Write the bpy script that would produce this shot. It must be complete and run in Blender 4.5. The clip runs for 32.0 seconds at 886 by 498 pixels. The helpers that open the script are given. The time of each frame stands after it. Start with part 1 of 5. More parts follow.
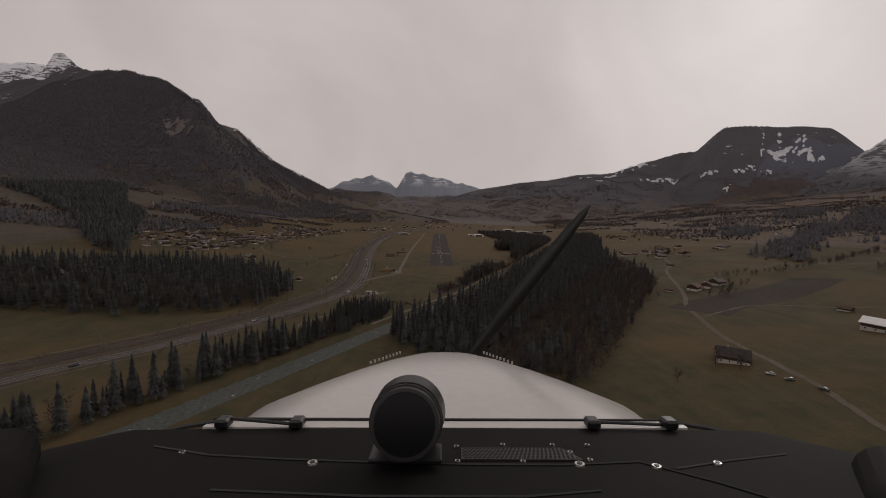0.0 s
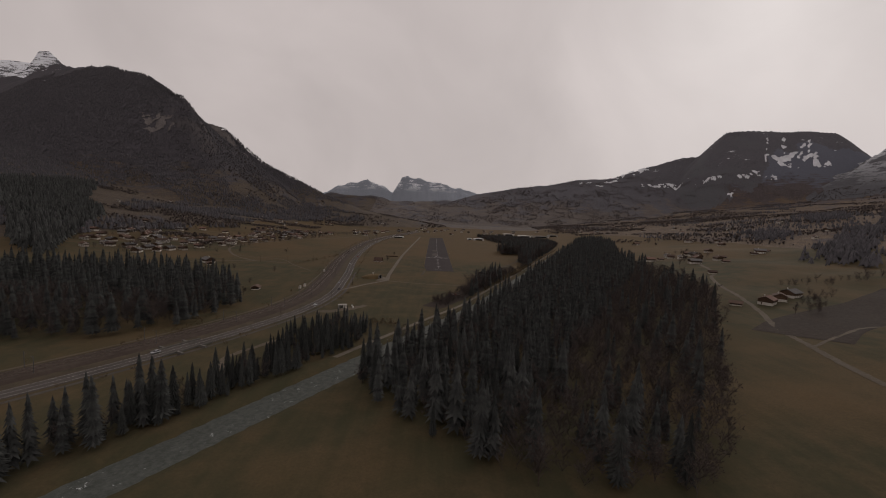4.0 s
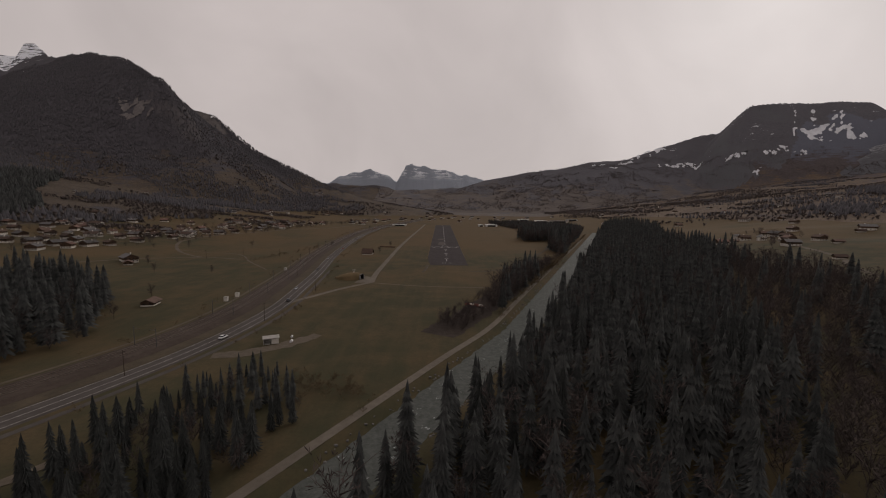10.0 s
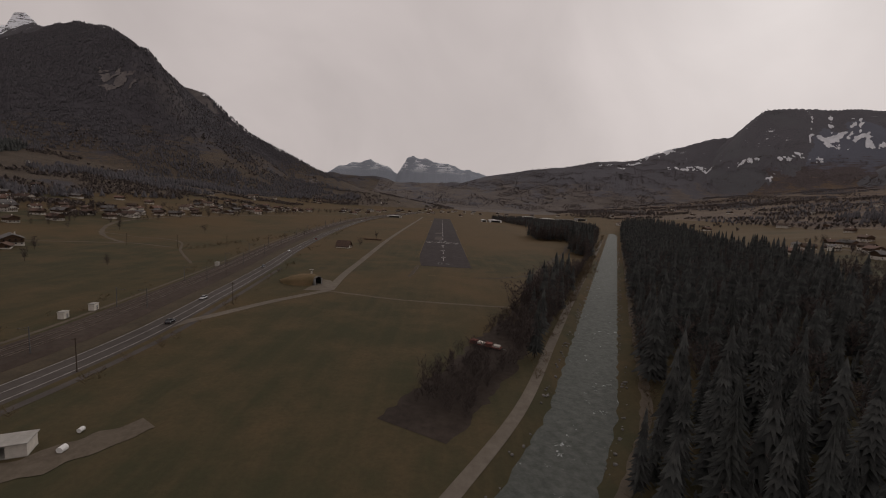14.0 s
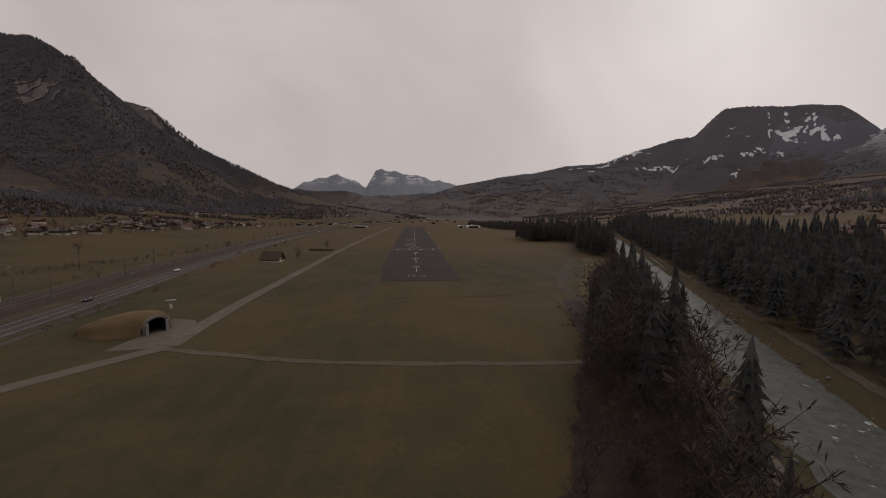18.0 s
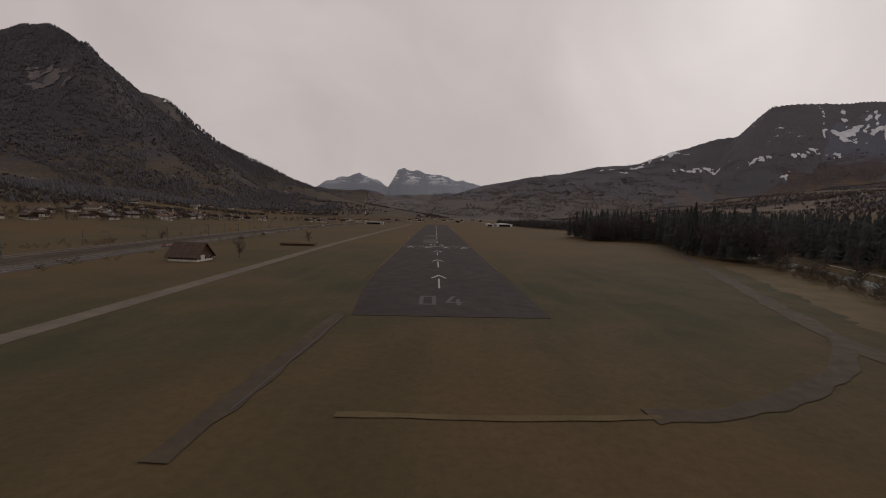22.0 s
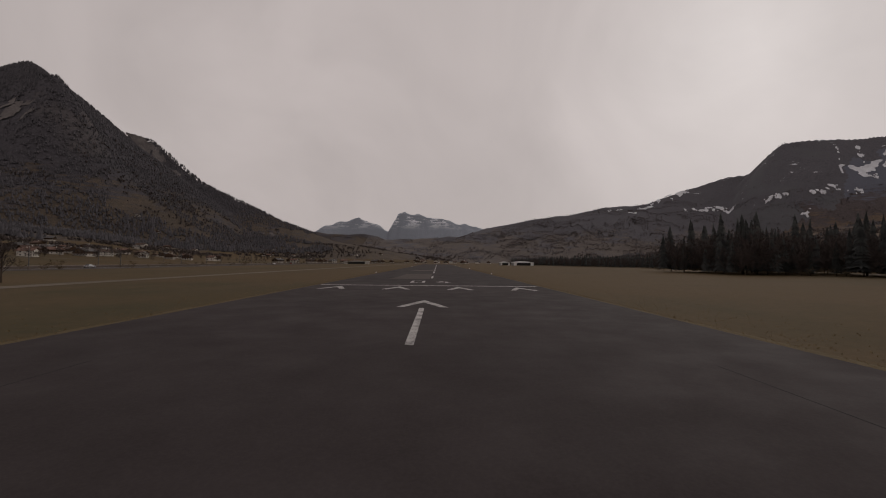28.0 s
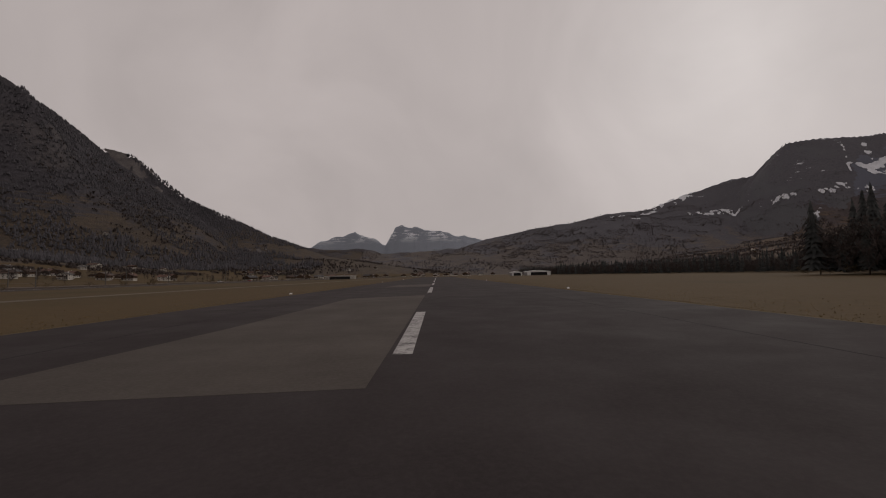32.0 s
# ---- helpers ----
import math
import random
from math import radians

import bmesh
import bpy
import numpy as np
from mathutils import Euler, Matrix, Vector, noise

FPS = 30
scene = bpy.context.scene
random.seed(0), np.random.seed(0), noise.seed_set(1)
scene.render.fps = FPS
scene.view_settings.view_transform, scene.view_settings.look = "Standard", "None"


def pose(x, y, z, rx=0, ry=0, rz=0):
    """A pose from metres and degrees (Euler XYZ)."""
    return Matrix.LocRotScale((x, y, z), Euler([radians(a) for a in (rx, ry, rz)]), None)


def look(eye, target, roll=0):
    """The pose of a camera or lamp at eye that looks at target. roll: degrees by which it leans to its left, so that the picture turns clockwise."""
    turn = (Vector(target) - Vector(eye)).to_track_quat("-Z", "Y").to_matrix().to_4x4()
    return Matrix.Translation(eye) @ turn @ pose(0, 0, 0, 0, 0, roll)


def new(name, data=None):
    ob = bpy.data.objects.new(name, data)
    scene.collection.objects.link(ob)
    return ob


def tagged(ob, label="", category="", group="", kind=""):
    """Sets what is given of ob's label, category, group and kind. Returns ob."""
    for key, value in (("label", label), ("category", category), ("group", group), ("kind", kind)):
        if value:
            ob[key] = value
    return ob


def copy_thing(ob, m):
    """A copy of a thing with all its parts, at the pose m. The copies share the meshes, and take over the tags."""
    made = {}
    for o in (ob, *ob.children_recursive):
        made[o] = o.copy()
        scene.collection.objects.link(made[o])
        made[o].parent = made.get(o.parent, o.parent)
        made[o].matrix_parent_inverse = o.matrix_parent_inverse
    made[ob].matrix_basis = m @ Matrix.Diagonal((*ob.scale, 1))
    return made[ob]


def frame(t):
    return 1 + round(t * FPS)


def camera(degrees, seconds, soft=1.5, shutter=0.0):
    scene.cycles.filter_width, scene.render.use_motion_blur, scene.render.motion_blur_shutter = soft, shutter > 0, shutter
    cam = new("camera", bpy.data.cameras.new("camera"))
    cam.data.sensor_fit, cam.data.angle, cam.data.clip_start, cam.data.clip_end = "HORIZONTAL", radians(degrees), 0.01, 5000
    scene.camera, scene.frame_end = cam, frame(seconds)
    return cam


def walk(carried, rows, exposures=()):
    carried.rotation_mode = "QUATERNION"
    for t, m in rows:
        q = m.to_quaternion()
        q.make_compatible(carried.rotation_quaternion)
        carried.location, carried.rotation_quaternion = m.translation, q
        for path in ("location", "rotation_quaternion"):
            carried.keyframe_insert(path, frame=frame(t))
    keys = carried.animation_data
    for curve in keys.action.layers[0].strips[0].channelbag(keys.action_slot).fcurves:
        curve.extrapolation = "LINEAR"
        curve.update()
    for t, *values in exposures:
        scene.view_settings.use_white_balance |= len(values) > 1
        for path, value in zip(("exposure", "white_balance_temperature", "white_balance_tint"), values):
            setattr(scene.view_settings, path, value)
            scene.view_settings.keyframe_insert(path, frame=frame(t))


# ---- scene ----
# Light aircraft on approach to a valley airfield, landing on runway 04.
# x to the right of the runway, y along it from the start of the asphalt, z up.
cam = camera(94.87, 32.0, soft=1.0)
PATH = [
    (0, (-8.93, -630.48, 90.84), (-8.10, -580.75, 85.71), 2.17),
    (0.5, (-8.71, -617.89, 88.67), (-7.67, -568.13, 83.92), 1.73),
    (1, (-8.51, -605.30, 86.50), (-7.71, -555.54, 81.71), 0.04),
    (1.5, (-8.38, -592.71, 84.37), (-8.04, -542.96, 79.42), -1.17),
    (2, (-8.31, -580.10, 82.29), (-8.31, -530.32, 77.61), -2.66),
    (2.5, (-8.33, -567.49, 80.28), (-8.39, -517.68, 75.93), -0.02),
    (3, (-8.41, -554.86, 78.33), (-7.68, -505.02, 74.35), 1.51),
    (3.5, (-8.49, -542.20, 76.46), (-7.22, -492.38, 72.42), 2.53),
    (5.5, (-7.86, -490.82, 70.87), (-6.90, -441.08, 65.84), 2.10),
    (6, (-7.89, -478.76, 69.29), (-6.99, -429.00, 64.51), 3.02),
    (6.5, (-7.96, -466.87, 67.65), (-6.72, -417.12, 62.80), 0.46),
    (7, (-8.03, -455.07, 66.01), (-6.79, -405.31, 61.26), 0.59),
    (7.5, (-8.02, -443.29, 64.43), (-6.42, -393.53, 59.82), 1.61),
    (8, (-7.95, -431.52, 62.94), (-5.94, -381.77, 58.36), 5.09),
    (8.5, (-7.81, -419.73, 61.56), (-5.24, -370.13, 55.81), 1.30),
    (9, (-7.58, -407.88, 60.28), (-5.88, -358.23, 54.67), -0.02),
    (9.6, (-7.19, -393.50, 58.86), (-6.79, -343.84, 53.06), 0.39),
    (10, (-6.90, -383.88, 57.94), (-6.54, -334.19, 52.44), 0.84),
    (10.5, (-6.53, -371.80, 56.81), (-5.43, -322.08, 51.63), 1.12),
    (11, (-6.14, -359.68, 55.69), (-4.30, -310.01, 50.28), 1.65),
    (11.5, (-5.72, -347.52, 54.59), (-3.78, -297.89, 48.84), 1.21),
    (12, (-5.34, -335.38, 53.44), (-3.54, -285.81, 47.18), 0.87),
    (12.5, (-5.01, -323.30, 52.18), (-3.43, -273.73, 45.81), 1.17),
    (13, (-4.72, -311.22, 50.80), (-3.49, -261.64, 44.48), 1.20),
    (13.5, (-4.40, -299.04, 49.28), (-3.57, -249.39, 43.47), 2.11),
    (14, (-4.07, -286.77, 47.63), (-3.57, -237.14, 41.60), 3.27),
    (14.5, (-3.72, -274.44, 45.85), (-3.94, -224.87, 39.35), 0.58),
    (16.5, (-2.08, -223.51, 36.40), (-0.72, -173.74, 31.80), 0.88),
    (17, (-1.95, -210.27, 34.32), (1.15, -160.61, 29.34), 1.95),
    (17.5, (-1.84, -196.87, 32.30), (2.15, -147.29, 27.22), 2.00),
    (18, (-1.75, -183.29, 30.40), (1.89, -133.61, 26.07), 0.38),
    (18.5, (-1.65, -169.48, 28.65), (0.33, -119.73, 24.07), -0.65),
    (19, (-1.57, -155.54, 27.03), (-1.23, -105.72, 22.78), 0.79),
    (19.5, (-1.54, -141.55, 25.48), (-2.01, -91.68, 21.92), 0.80),
    (20, (-1.54, -127.57, 24.03), (-2.17, -77.72, 20.23), 0.45),
    (20.5, (-1.53, -113.62, 22.67), (-1.46, -63.72, 19.57), 0.83),
    (21, (-1.49, -99.72, 21.31), (-0.91, -49.82, 18.17), 2.73),
    (21.5, (-1.42, -85.87, 19.86), (-0.36, -36.03, 15.95), 2.42),
    (22, (-1.30, -72.09, 18.19), (-0.31, -22.27, 14.10), 1.36),
    (22.5, (-1.16, -58.33, 16.44), (0.62, -8.48, 13.01), -1.65),
    (23, (-1.02, -44.57, 14.69), (1.86, 5.27, 11.96), -3.76),
    (23.5, (-0.90, -30.79, 13.06), (2.92, 18.99, 10.30), 0.10),
    (24, (-0.77, -16.94, 11.56), (3.95, 32.75, 8.60), 3.16),
    (24.5, (-0.58, -2.97, 10.21), (4.16, 46.72, 7.36), 1.85),
    (25, (-0.26, 11.14, 9.05), (2.48, 61.02, 6.87), 1.28),
    (25.5, (0.11, 25.27, 7.99), (0.44, 75.23, 6.07), 0.52),
    (27.5, (1.08, 78.95, 4.65), (1.02, 128.94, 5.73), 0.43),
    (28, (1.44, 91.57, 4.41), (2.07, 141.54, 5.97), 0.60),
    (28.5, (1.79, 104.07, 4.21), (2.95, 154.04, 5.52), 1.45),
    (28.7, (1.93, 109.06, 4.13), (3.41, 159.02, 5.43), 1.18),
    (29, (2.13, 116.52, 4.00), (3.34, 166.49, 5.15), 2.33),
    (29.5, (2.37, 128.78, 3.78), (3.69, 178.76, 4.09), 1.91),
    (30, (2.34, 140.38, 3.55), (3.30, 190.36, 4.78), 2.22),
    (30.4, (2.20, 149.65, 3.34), (3.15, 199.62, 4.66), 1.65),
    (30.5, (2.19, 151.96, 3.29), (3.16, 201.93, 4.62), 1.84),
    (31, (2.22, 163.43, 2.97), (3.41, 213.33, 5.88), 2.02),
    (31.5, (1.80, 173.94, 2.76), (3.10, 223.80, 6.32), -1.37),
    (32, (1.16, 183.98, 2.58), (1.94, 233.87, 5.77), -1.16),
]
walk(cam, [(t, look(eye, target, roll)) for t, eye, target, roll in PATH],
     exposures=[(0.0, 0.0), (12.0, 0.03), (20.0, 0.03), (26.0, -0.03), (32.0, -0.22)])

# ---- light: an overcast spring sky, brighter towards the hidden sun ahead on the right ----
SUN_ELEVATION, SUN_AZIMUTH = radians(27), radians(38)
world = bpy.data.worlds.new("overcast_sky")
scene.world = world
world.use_nodes = True
wn, wl = world.node_tree.nodes, world.node_tree.links
wn.clear()
sky = wn.new("ShaderNodeTexSky")
sky.sky_type, sky.sun_disc = "NISHITA", False
sky.sun_elevation, sky.sun_rotation = SUN_ELEVATION, SUN_AZIMUTH
sky.air_density, sky.dust_density, sky.ozone_density = 1.0, 4.0, 0.6
grey = wn.new("ShaderNodeHueSaturation")
grey.inputs["Saturation"].default_value = 0.12
level = wn.new("ShaderNodeMix")
level.data_type = "RGBA"
level.inputs[0].default_value = 0.962
level.inputs[7].default_value = (5.2, 4.6, 4.47, 1)
cloud = wn.new("ShaderNodeTexNoise")
cloud.inputs["Scale"].default_value = 2.3
cloud.inputs["Detail"].default_value = 5
cloud.inputs["Roughness"].default_value = 0.5
cloud.inputs["Distortion"].default_value = 0.6
ramp = wn.new("ShaderNodeMapRange")
ramp.inputs[1].default_value, ramp.inputs[2].default_value = 0.3, 0.7
ramp.inputs[3].default_value, ramp.inputs[4].default_value = 0.88, 1.1
veil = wn.new("ShaderNodeVectorMath")
veil.operation = "SCALE"
back = wn.new("ShaderNodeBackground")
back.inputs["Strength"].default_value = 0.1
out = wn.new("ShaderNodeOutputWorld")
wl.new(sky.outputs[0], grey.inputs["Color"])
wl.new(grey.outputs[0], level.inputs[6])
wl.new(level.outputs[2], veil.inputs[0])
wl.new(cloud.outputs[0], ramp.inputs[0])
wl.new(ramp.outputs[0], veil.inputs["Scale"])
wl.new(veil.outputs[0], back.inputs["Color"])
wl.new(back.outputs[0], out.inputs["Surface"])
sun_data = bpy.data.lights.new("sun", "SUN")
sun_data.energy, sun_data.angle, sun_data.color = 0.5, radians(25), (1.0, 0.95, 0.88)
sun = new("sun", sun_data)
sun.matrix_world = look((900 * math.sin(SUN_AZIMUTH), 900 * math.cos(SUN_AZIMUTH), 900 * math.tan(SUN_ELEVATION)), (0, 0, 0))


# ---- materials ----
def material(name, base, rough=0.85, metal=0.0, spec=0.3):
    m = bpy.data.materials.new(name)
    m.use_nodes = True
    b = m.node_tree.nodes["Principled BSDF"]
    b.inputs["Base Color"].default_value = (*base, 1)
    b.inputs["Roughness"].default_value, b.inputs["Metallic"].default_value = rough, metal
    b.inputs["Specular IOR Level"].default_value = spec
    return m, m.node_tree.nodes, m.node_tree.links, b


def noise_node(nodes, links, scale, detail=4, rough=0.6, space="object"):
    n = nodes.new("ShaderNodeTexNoise")
    n.inputs["Scale"].default_value, n.inputs["Detail"].default_value, n.inputs["Roughness"].default_value = scale, detail, rough
    if space == "world":
        g = nodes.new("ShaderNodeNewGeometry")
        links.new(g.outputs["Position"], n.inputs["Vector"])
    else:
        g = nodes.new("ShaderNodeTexCoord")
        links.new(g.outputs["Object"], n.inputs["Vector"])
    return n


def mix_node(nodes, links, factor, a, b):
    m = nodes.new("ShaderNodeMix")
    m.data_type = "RGBA"
    if isinstance(factor, (int, float)):
        m.inputs[0].default_value = factor
    else:
        links.new(factor, m.inputs[0])
    for slot, v in ((6, a), (7, b)):
        if isinstance(v, tuple):
            m.inputs[slot].default_value = (*v, 1)
        else:
            links.new(v, m.inputs[slot])
    return m.outputs[2]


def map_node(nodes, links, value, a, b, lo=0.0, hi=1.0):
    r = nodes.new("ShaderNodeMapRange")
    r.inputs[1].default_value, r.inputs[2].default_value, r.inputs[3].default_value, r.inputs[4].default_value = a, b, lo, hi
    links.new(value, r.inputs[0])
    return r.outputs[0]


def math_node(nodes, links, op, a, b):
    m = nodes.new("ShaderNodeMath")
    m.operation = op
    for slot, v in ((0, a), (1, b)):
        if isinstance(v, (int, float)):
            m.inputs[slot].default_value = v
        else:
            links.new(v, m.inputs[slot])
    return m.outputs[0]


def bump(nodes, links, bsdf, height, strength=0.3, distance=0.02):
    b = nodes.new("ShaderNodeBump")
    b.inputs["Strength"].default_value, b.inputs["Distance"].default_value = strength, distance
    links.new(height, b.inputs["Height"])
    links.new(b.outputs[0], bsdf.inputs["Normal"])


def mottled(name, a, b, scale=1.0, fine=12.0, rough=0.85, spec=0.12, metal=0.0, relief=0.3, distance=0.02, space="object", per_object=0.0):
    """A surface of two tones at two scales, with relief, and a shift of brightness from object to object."""
    m, n, l, bsdf = material(name, a, rough, metal, spec)
    big, small = noise_node(n, l, scale, 3, 0.6, space), noise_node(n, l, fine, 5, 0.7, space)
    f = math_node(n, l, "ADD", math_node(n, l, "MULTIPLY", big.outputs[0], 0.6), math_node(n, l, "MULTIPLY", small.outputs[0], 0.4))
    col = mix_node(n, l, map_node(n, l, f, 0.35, 0.65), a, b)
    if per_object:
        info = n.new("ShaderNodeObjectInfo")
        hsv = n.new("ShaderNodeHueSaturation")
        l.new(map_node(n, l, info.outputs["Random"], 0, 1, 1 - per_object, 1 + per_object), hsv.inputs["Value"])
        l.new(col, hsv.inputs["Color"])
        col = hsv.outputs[0]
    l.new(col, bsdf.inputs["Base Color"])
    bump(n, l, bsdf, small.outputs[0], relief, distance)
    return m


def island_tint(m, spread):
    """Varies a material from clump to clump of a joined mesh."""
    n, l = m.node_tree.nodes, m.node_tree.links
    bsdf = n["Principled BSDF"]
    old = bsdf.inputs["Base Color"].links[0].from_socket
    g = n.new("ShaderNodeNewGeometry")
    hsv = n.new("ShaderNodeHueSaturation")
    l.new(map_node(n, l, g.outputs["Random Per Island"], 0, 1, 1 - spread, 1 + spread), hsv.inputs["Value"])
    l.new(old, hsv.inputs["Color"])
    l.new(hsv.outputs[0], bsdf.inputs["Base Color"])
    return m


def meadow_material():
    m, n, l, b = material("meadow_grass", (0.08, 0.075, 0.035), 0.95, 0, 0.1)
    far, mid, near = noise_node(n, l, 0.007, 4, 0.6, "world"), noise_node(n, l, 0.05, 5, 0.65, "world"), noise_node(n, l, 0.9, 6, 0.75, "world")
    mown = noise_node(n, l, 1.0, 4, 0.6, "world")
    stretch = n.new("ShaderNodeVectorMath")
    stretch.operation = "MULTIPLY"
    stretch.inputs[1].default_value = (0.16, 0.012, 0.05)
    l.new(mown.inputs["Vector"].links[0].from_socket, stretch.inputs[0])
    l.new(stretch.outputs[0], mown.inputs["Vector"])
    place = n.new("ShaderNodeSeparateXYZ")
    l.new(stretch.inputs[0].links[0].from_socket, place.inputs[0])
    dry = math_node(n, l, "ADD", far.outputs[0], math_node(n, l, "MULTIPLY", map_node(n, l, place.outputs[1], 40, 220, -0.05, 0.2), map_node(n, l, place.outputs[0], -120, 10, 0.5, 1)))
    c = mix_node(n, l, map_node(n, l, dry, 0.43, 0.64), (0.048, 0.046, 0.025), (0.092, 0.063, 0.031))
    c = mix_node(n, l, map_node(n, l, mown.outputs[0], 0.44, 0.66, 0, 0.28), c, (0.106, 0.073, 0.040))
    c = mix_node(n, l, map_node(n, l, mid.outputs[0], 0.44, 0.66, 0, 0.55), c, (0.104, 0.071, 0.039))
    c = mix_node(n, l, map_node(n, l, near.outputs[0], 0.4, 0.7, 0, 0.4), c, (0.034, 0.029, 0.019))
    l.new(c, b.inputs["Base Color"])
    bump(n, l, b, near.outputs[0], 0.6, 0.12)
    return m


def slope_material(name, wood, grass, rock, snow_from, snow_full, snow_amount, wood_share, pasture_top, rock_from=0.72, rock_low=0):
    """Mountain side: bare spring woods, brown pasture on the lower parts, rock where it is steep, patches of old snow higher up."""
    m, n, l, b = material(name, wood, 0.95, 0, 0.1)
    g = n.new("ShaderNodeNewGeometry")
    sep, sepn, along = n.new("ShaderNodeSeparateXYZ"), n.new("ShaderNodeSeparateXYZ"), n.new("ShaderNodeVectorMath")
    along.operation = "MULTIPLY"
    along.inputs[1].default_value = (1, 1, 7)
    l.new(g.outputs["Position"], sep.inputs[0])
    l.new(g.outputs["Normal"], sepn.inputs[0])
    l.new(g.outputs["Position"], along.inputs[0])
    big, mid, small = noise_node(n, l, 0.0055, 4, 0.6, "world"), noise_node(n, l, 0.012, 6, 0.7, "world"), noise_node(n, l, 0.11, 6, 0.8, "world")
    l.new(along.outputs[0], mid.inputs["Vector"])
    patches = math_node(n, l, "ADD", math_node(n, l, "MULTIPLY", big.outputs[0], 0.5), math_node(n, l, "MULTIPLY", mid.outputs[0], 0.5))
    lower = math_node(n, l, "ADD", patches, map_node(n, l, sep.outputs[2], pasture_top * 0.35, pasture_top, 0.10, -0.14))
    tone = mix_node(n, l, map_node(n, l, mid.outputs[0], 0.38, 0.62), tuple(v * 0.72 for v in grass), grass)
    c = mix_node(n, l, map_node(n, l, lower, wood_share - 0.03, wood_share + 0.03), wood, tone)
    c = mix_node(n, l, map_node(n, l, small.outputs[0], 0.38, 0.62, 0, 0.65), c, tuple(v * 0.5 for v in wood))
    steep = math_node(n, l, "ADD", sepn.outputs[2], map_node(n, l, big.outputs[0], 0.3, 0.7, -0.12, 0.12))
    high = math_node(n, l, "ADD", sep.outputs[2], map_node(n, l, patches, 0.35, 0.65, -90, 90))
    bare = math_node(n, l, "MULTIPLY", map_node(n, l, steep, rock_from + 0.04, rock_from - 0.04), map_node(n, l, high, rock_low - 25, rock_low + 25))
    c = mix_node(n, l, bare, c, mix_node(n, l, small.outputs[0], tuple(v * 0.6 for v in rock), rock))
    snow = math_node(n, l, "ADD", math_node(n, l, "MULTIPLY", patches, 0.75), math_node(n, l, "MULTIPLY", small.outputs[0], 0.25))
    flat = math_node(n, l, "MULTIPLY", map_node(n, l, snow, 1 - snow_amount - 0.012, 1 - snow_amount + 0.008), map_node(n, l, sep.outputs[2], snow_from, snow_full))
    c = mix_node(n, l, flat, c, (0.74, 0.76, 0.8))
    l.new(c, b.inputs["Base Color"])
    bump(n, l, b, small.outputs[0], 0.9, 3.0)
    return m


def asphalt_material(name, a, b_, scale=0.25, gloss=0.08):
    m, n, l, b = material(name, a, 0.92, 0, gloss)
    big, mid, fine = noise_node(n, l, 0.035, 3, 0.6, "world"), noise_node(n, l, scale, 5, 0.65, "world"), noise_node(n, l, 9.0, 4, 0.8, "world")
    c = mix_node(n, l, map_node(n, l, mid.outputs[0], 0.35, 0.68), a, b_)
    c = mix_node(n, l, map_node(n, l, big.outputs[0], 0.42, 0.62, 0, 0.5), c, tuple(v * 0.72 for v in a))
    c = mix_node(n, l, map_node(n, l, fine.outputs[0], 0.4, 0.75, 0, 0.35), c, tuple(v * 1.5 for v in b_))
    l.new(c, b.inputs["Base Color"])
    l.new(map_node(n, l, mid.outputs[0], 0.3, 0.7, 0.95, 0.78), b.inputs["Roughness"])
    bump(n, l, b, fine.outputs[0], 0.25, 0.01)
    return m


def worn_paint(name, colour, under, wear=0.5):
    """Road paint rubbed through to the asphalt in places."""
    m, n, l, b = material(name, colour, 0.7, 0, 0.3)
    a, f = noise_node(n, l, 0.8, 5, 0.7, "world"), noise_node(n, l, 7.0, 5, 0.8, "world")
    w = math_node(n, l, "ADD", math_node(n, l, "MULTIPLY", a.outputs[0], 0.5), math_node(n, l, "MULTIPLY", f.outputs[0], 0.5))
    l.new(mix_node(n, l, map_node(n, l, w, wear - 0.07, wear + 0.07), colour, under), b.inputs["Base Color"])
    return m


def water_material():
    m, n, l, b = material("river_water", (0.06, 0.07, 0.066), 0.5, 0, 0.06)
    rip, foam = noise_node(n, l, 0.5, 5, 0.7, "world"), noise_node(n, l, 0.3, 6, 0.75, "world")
    c = mix_node(n, l, map_node(n, l, rip.outputs[0], 0.35, 0.7), (0.055, 0.060, 0.054), (0.098, 0.104, 0.095))
    white = map_node(n, l, foam.outputs[0], 0.62, 0.70)
    l.new(mix_node(n, l, white, c, (0.55, 0.58, 0.58)), b.inputs["Base Color"])
    l.new(map_node(n, l, foam.outputs[0], 0.5, 0.7, 0.55, 0.8), b.inputs["Roughness"])
    bump(n, l, b, rip.outputs[0], 0.7, 0.35)
    return m


MEADOW = meadow_material()
# West woods, east woods and massif rock: colours lifted and tinted for haze.
LEFT_SLOPE = slope_material("wooded_mountain_side", (0.080, 0.075, 0.083), (0.120, 0.094, 0.068), (0.13, 0.118, 0.118), 600, 760, 0.40, 0.51, 280, 0.48)
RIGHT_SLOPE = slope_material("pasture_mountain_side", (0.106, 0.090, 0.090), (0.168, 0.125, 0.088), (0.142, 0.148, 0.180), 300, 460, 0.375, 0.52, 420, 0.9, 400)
# North hills: greyer and paler than nearer slopes, distance haze mixed into the tones.
NORTH_SLOPE = slope_material("hazed_valley_head_slopes", (0.116, 0.112, 0.124), (0.164, 0.138, 0.120), (0.13, 0.13, 0.14), 300, 380, 0.385, 0.55, 330, 0.6)
# Far peaks: pale blue base colours stand in for distance haze.
FAR_SLOPE = slope_material("hazed_far_rock_and_snow", (0.32, 0.35, 0.40), (0.35, 0.375, 0.415), (0.32, 0.35, 0.40), 290, 380, 0.475, 0.5, 300, 0.6)
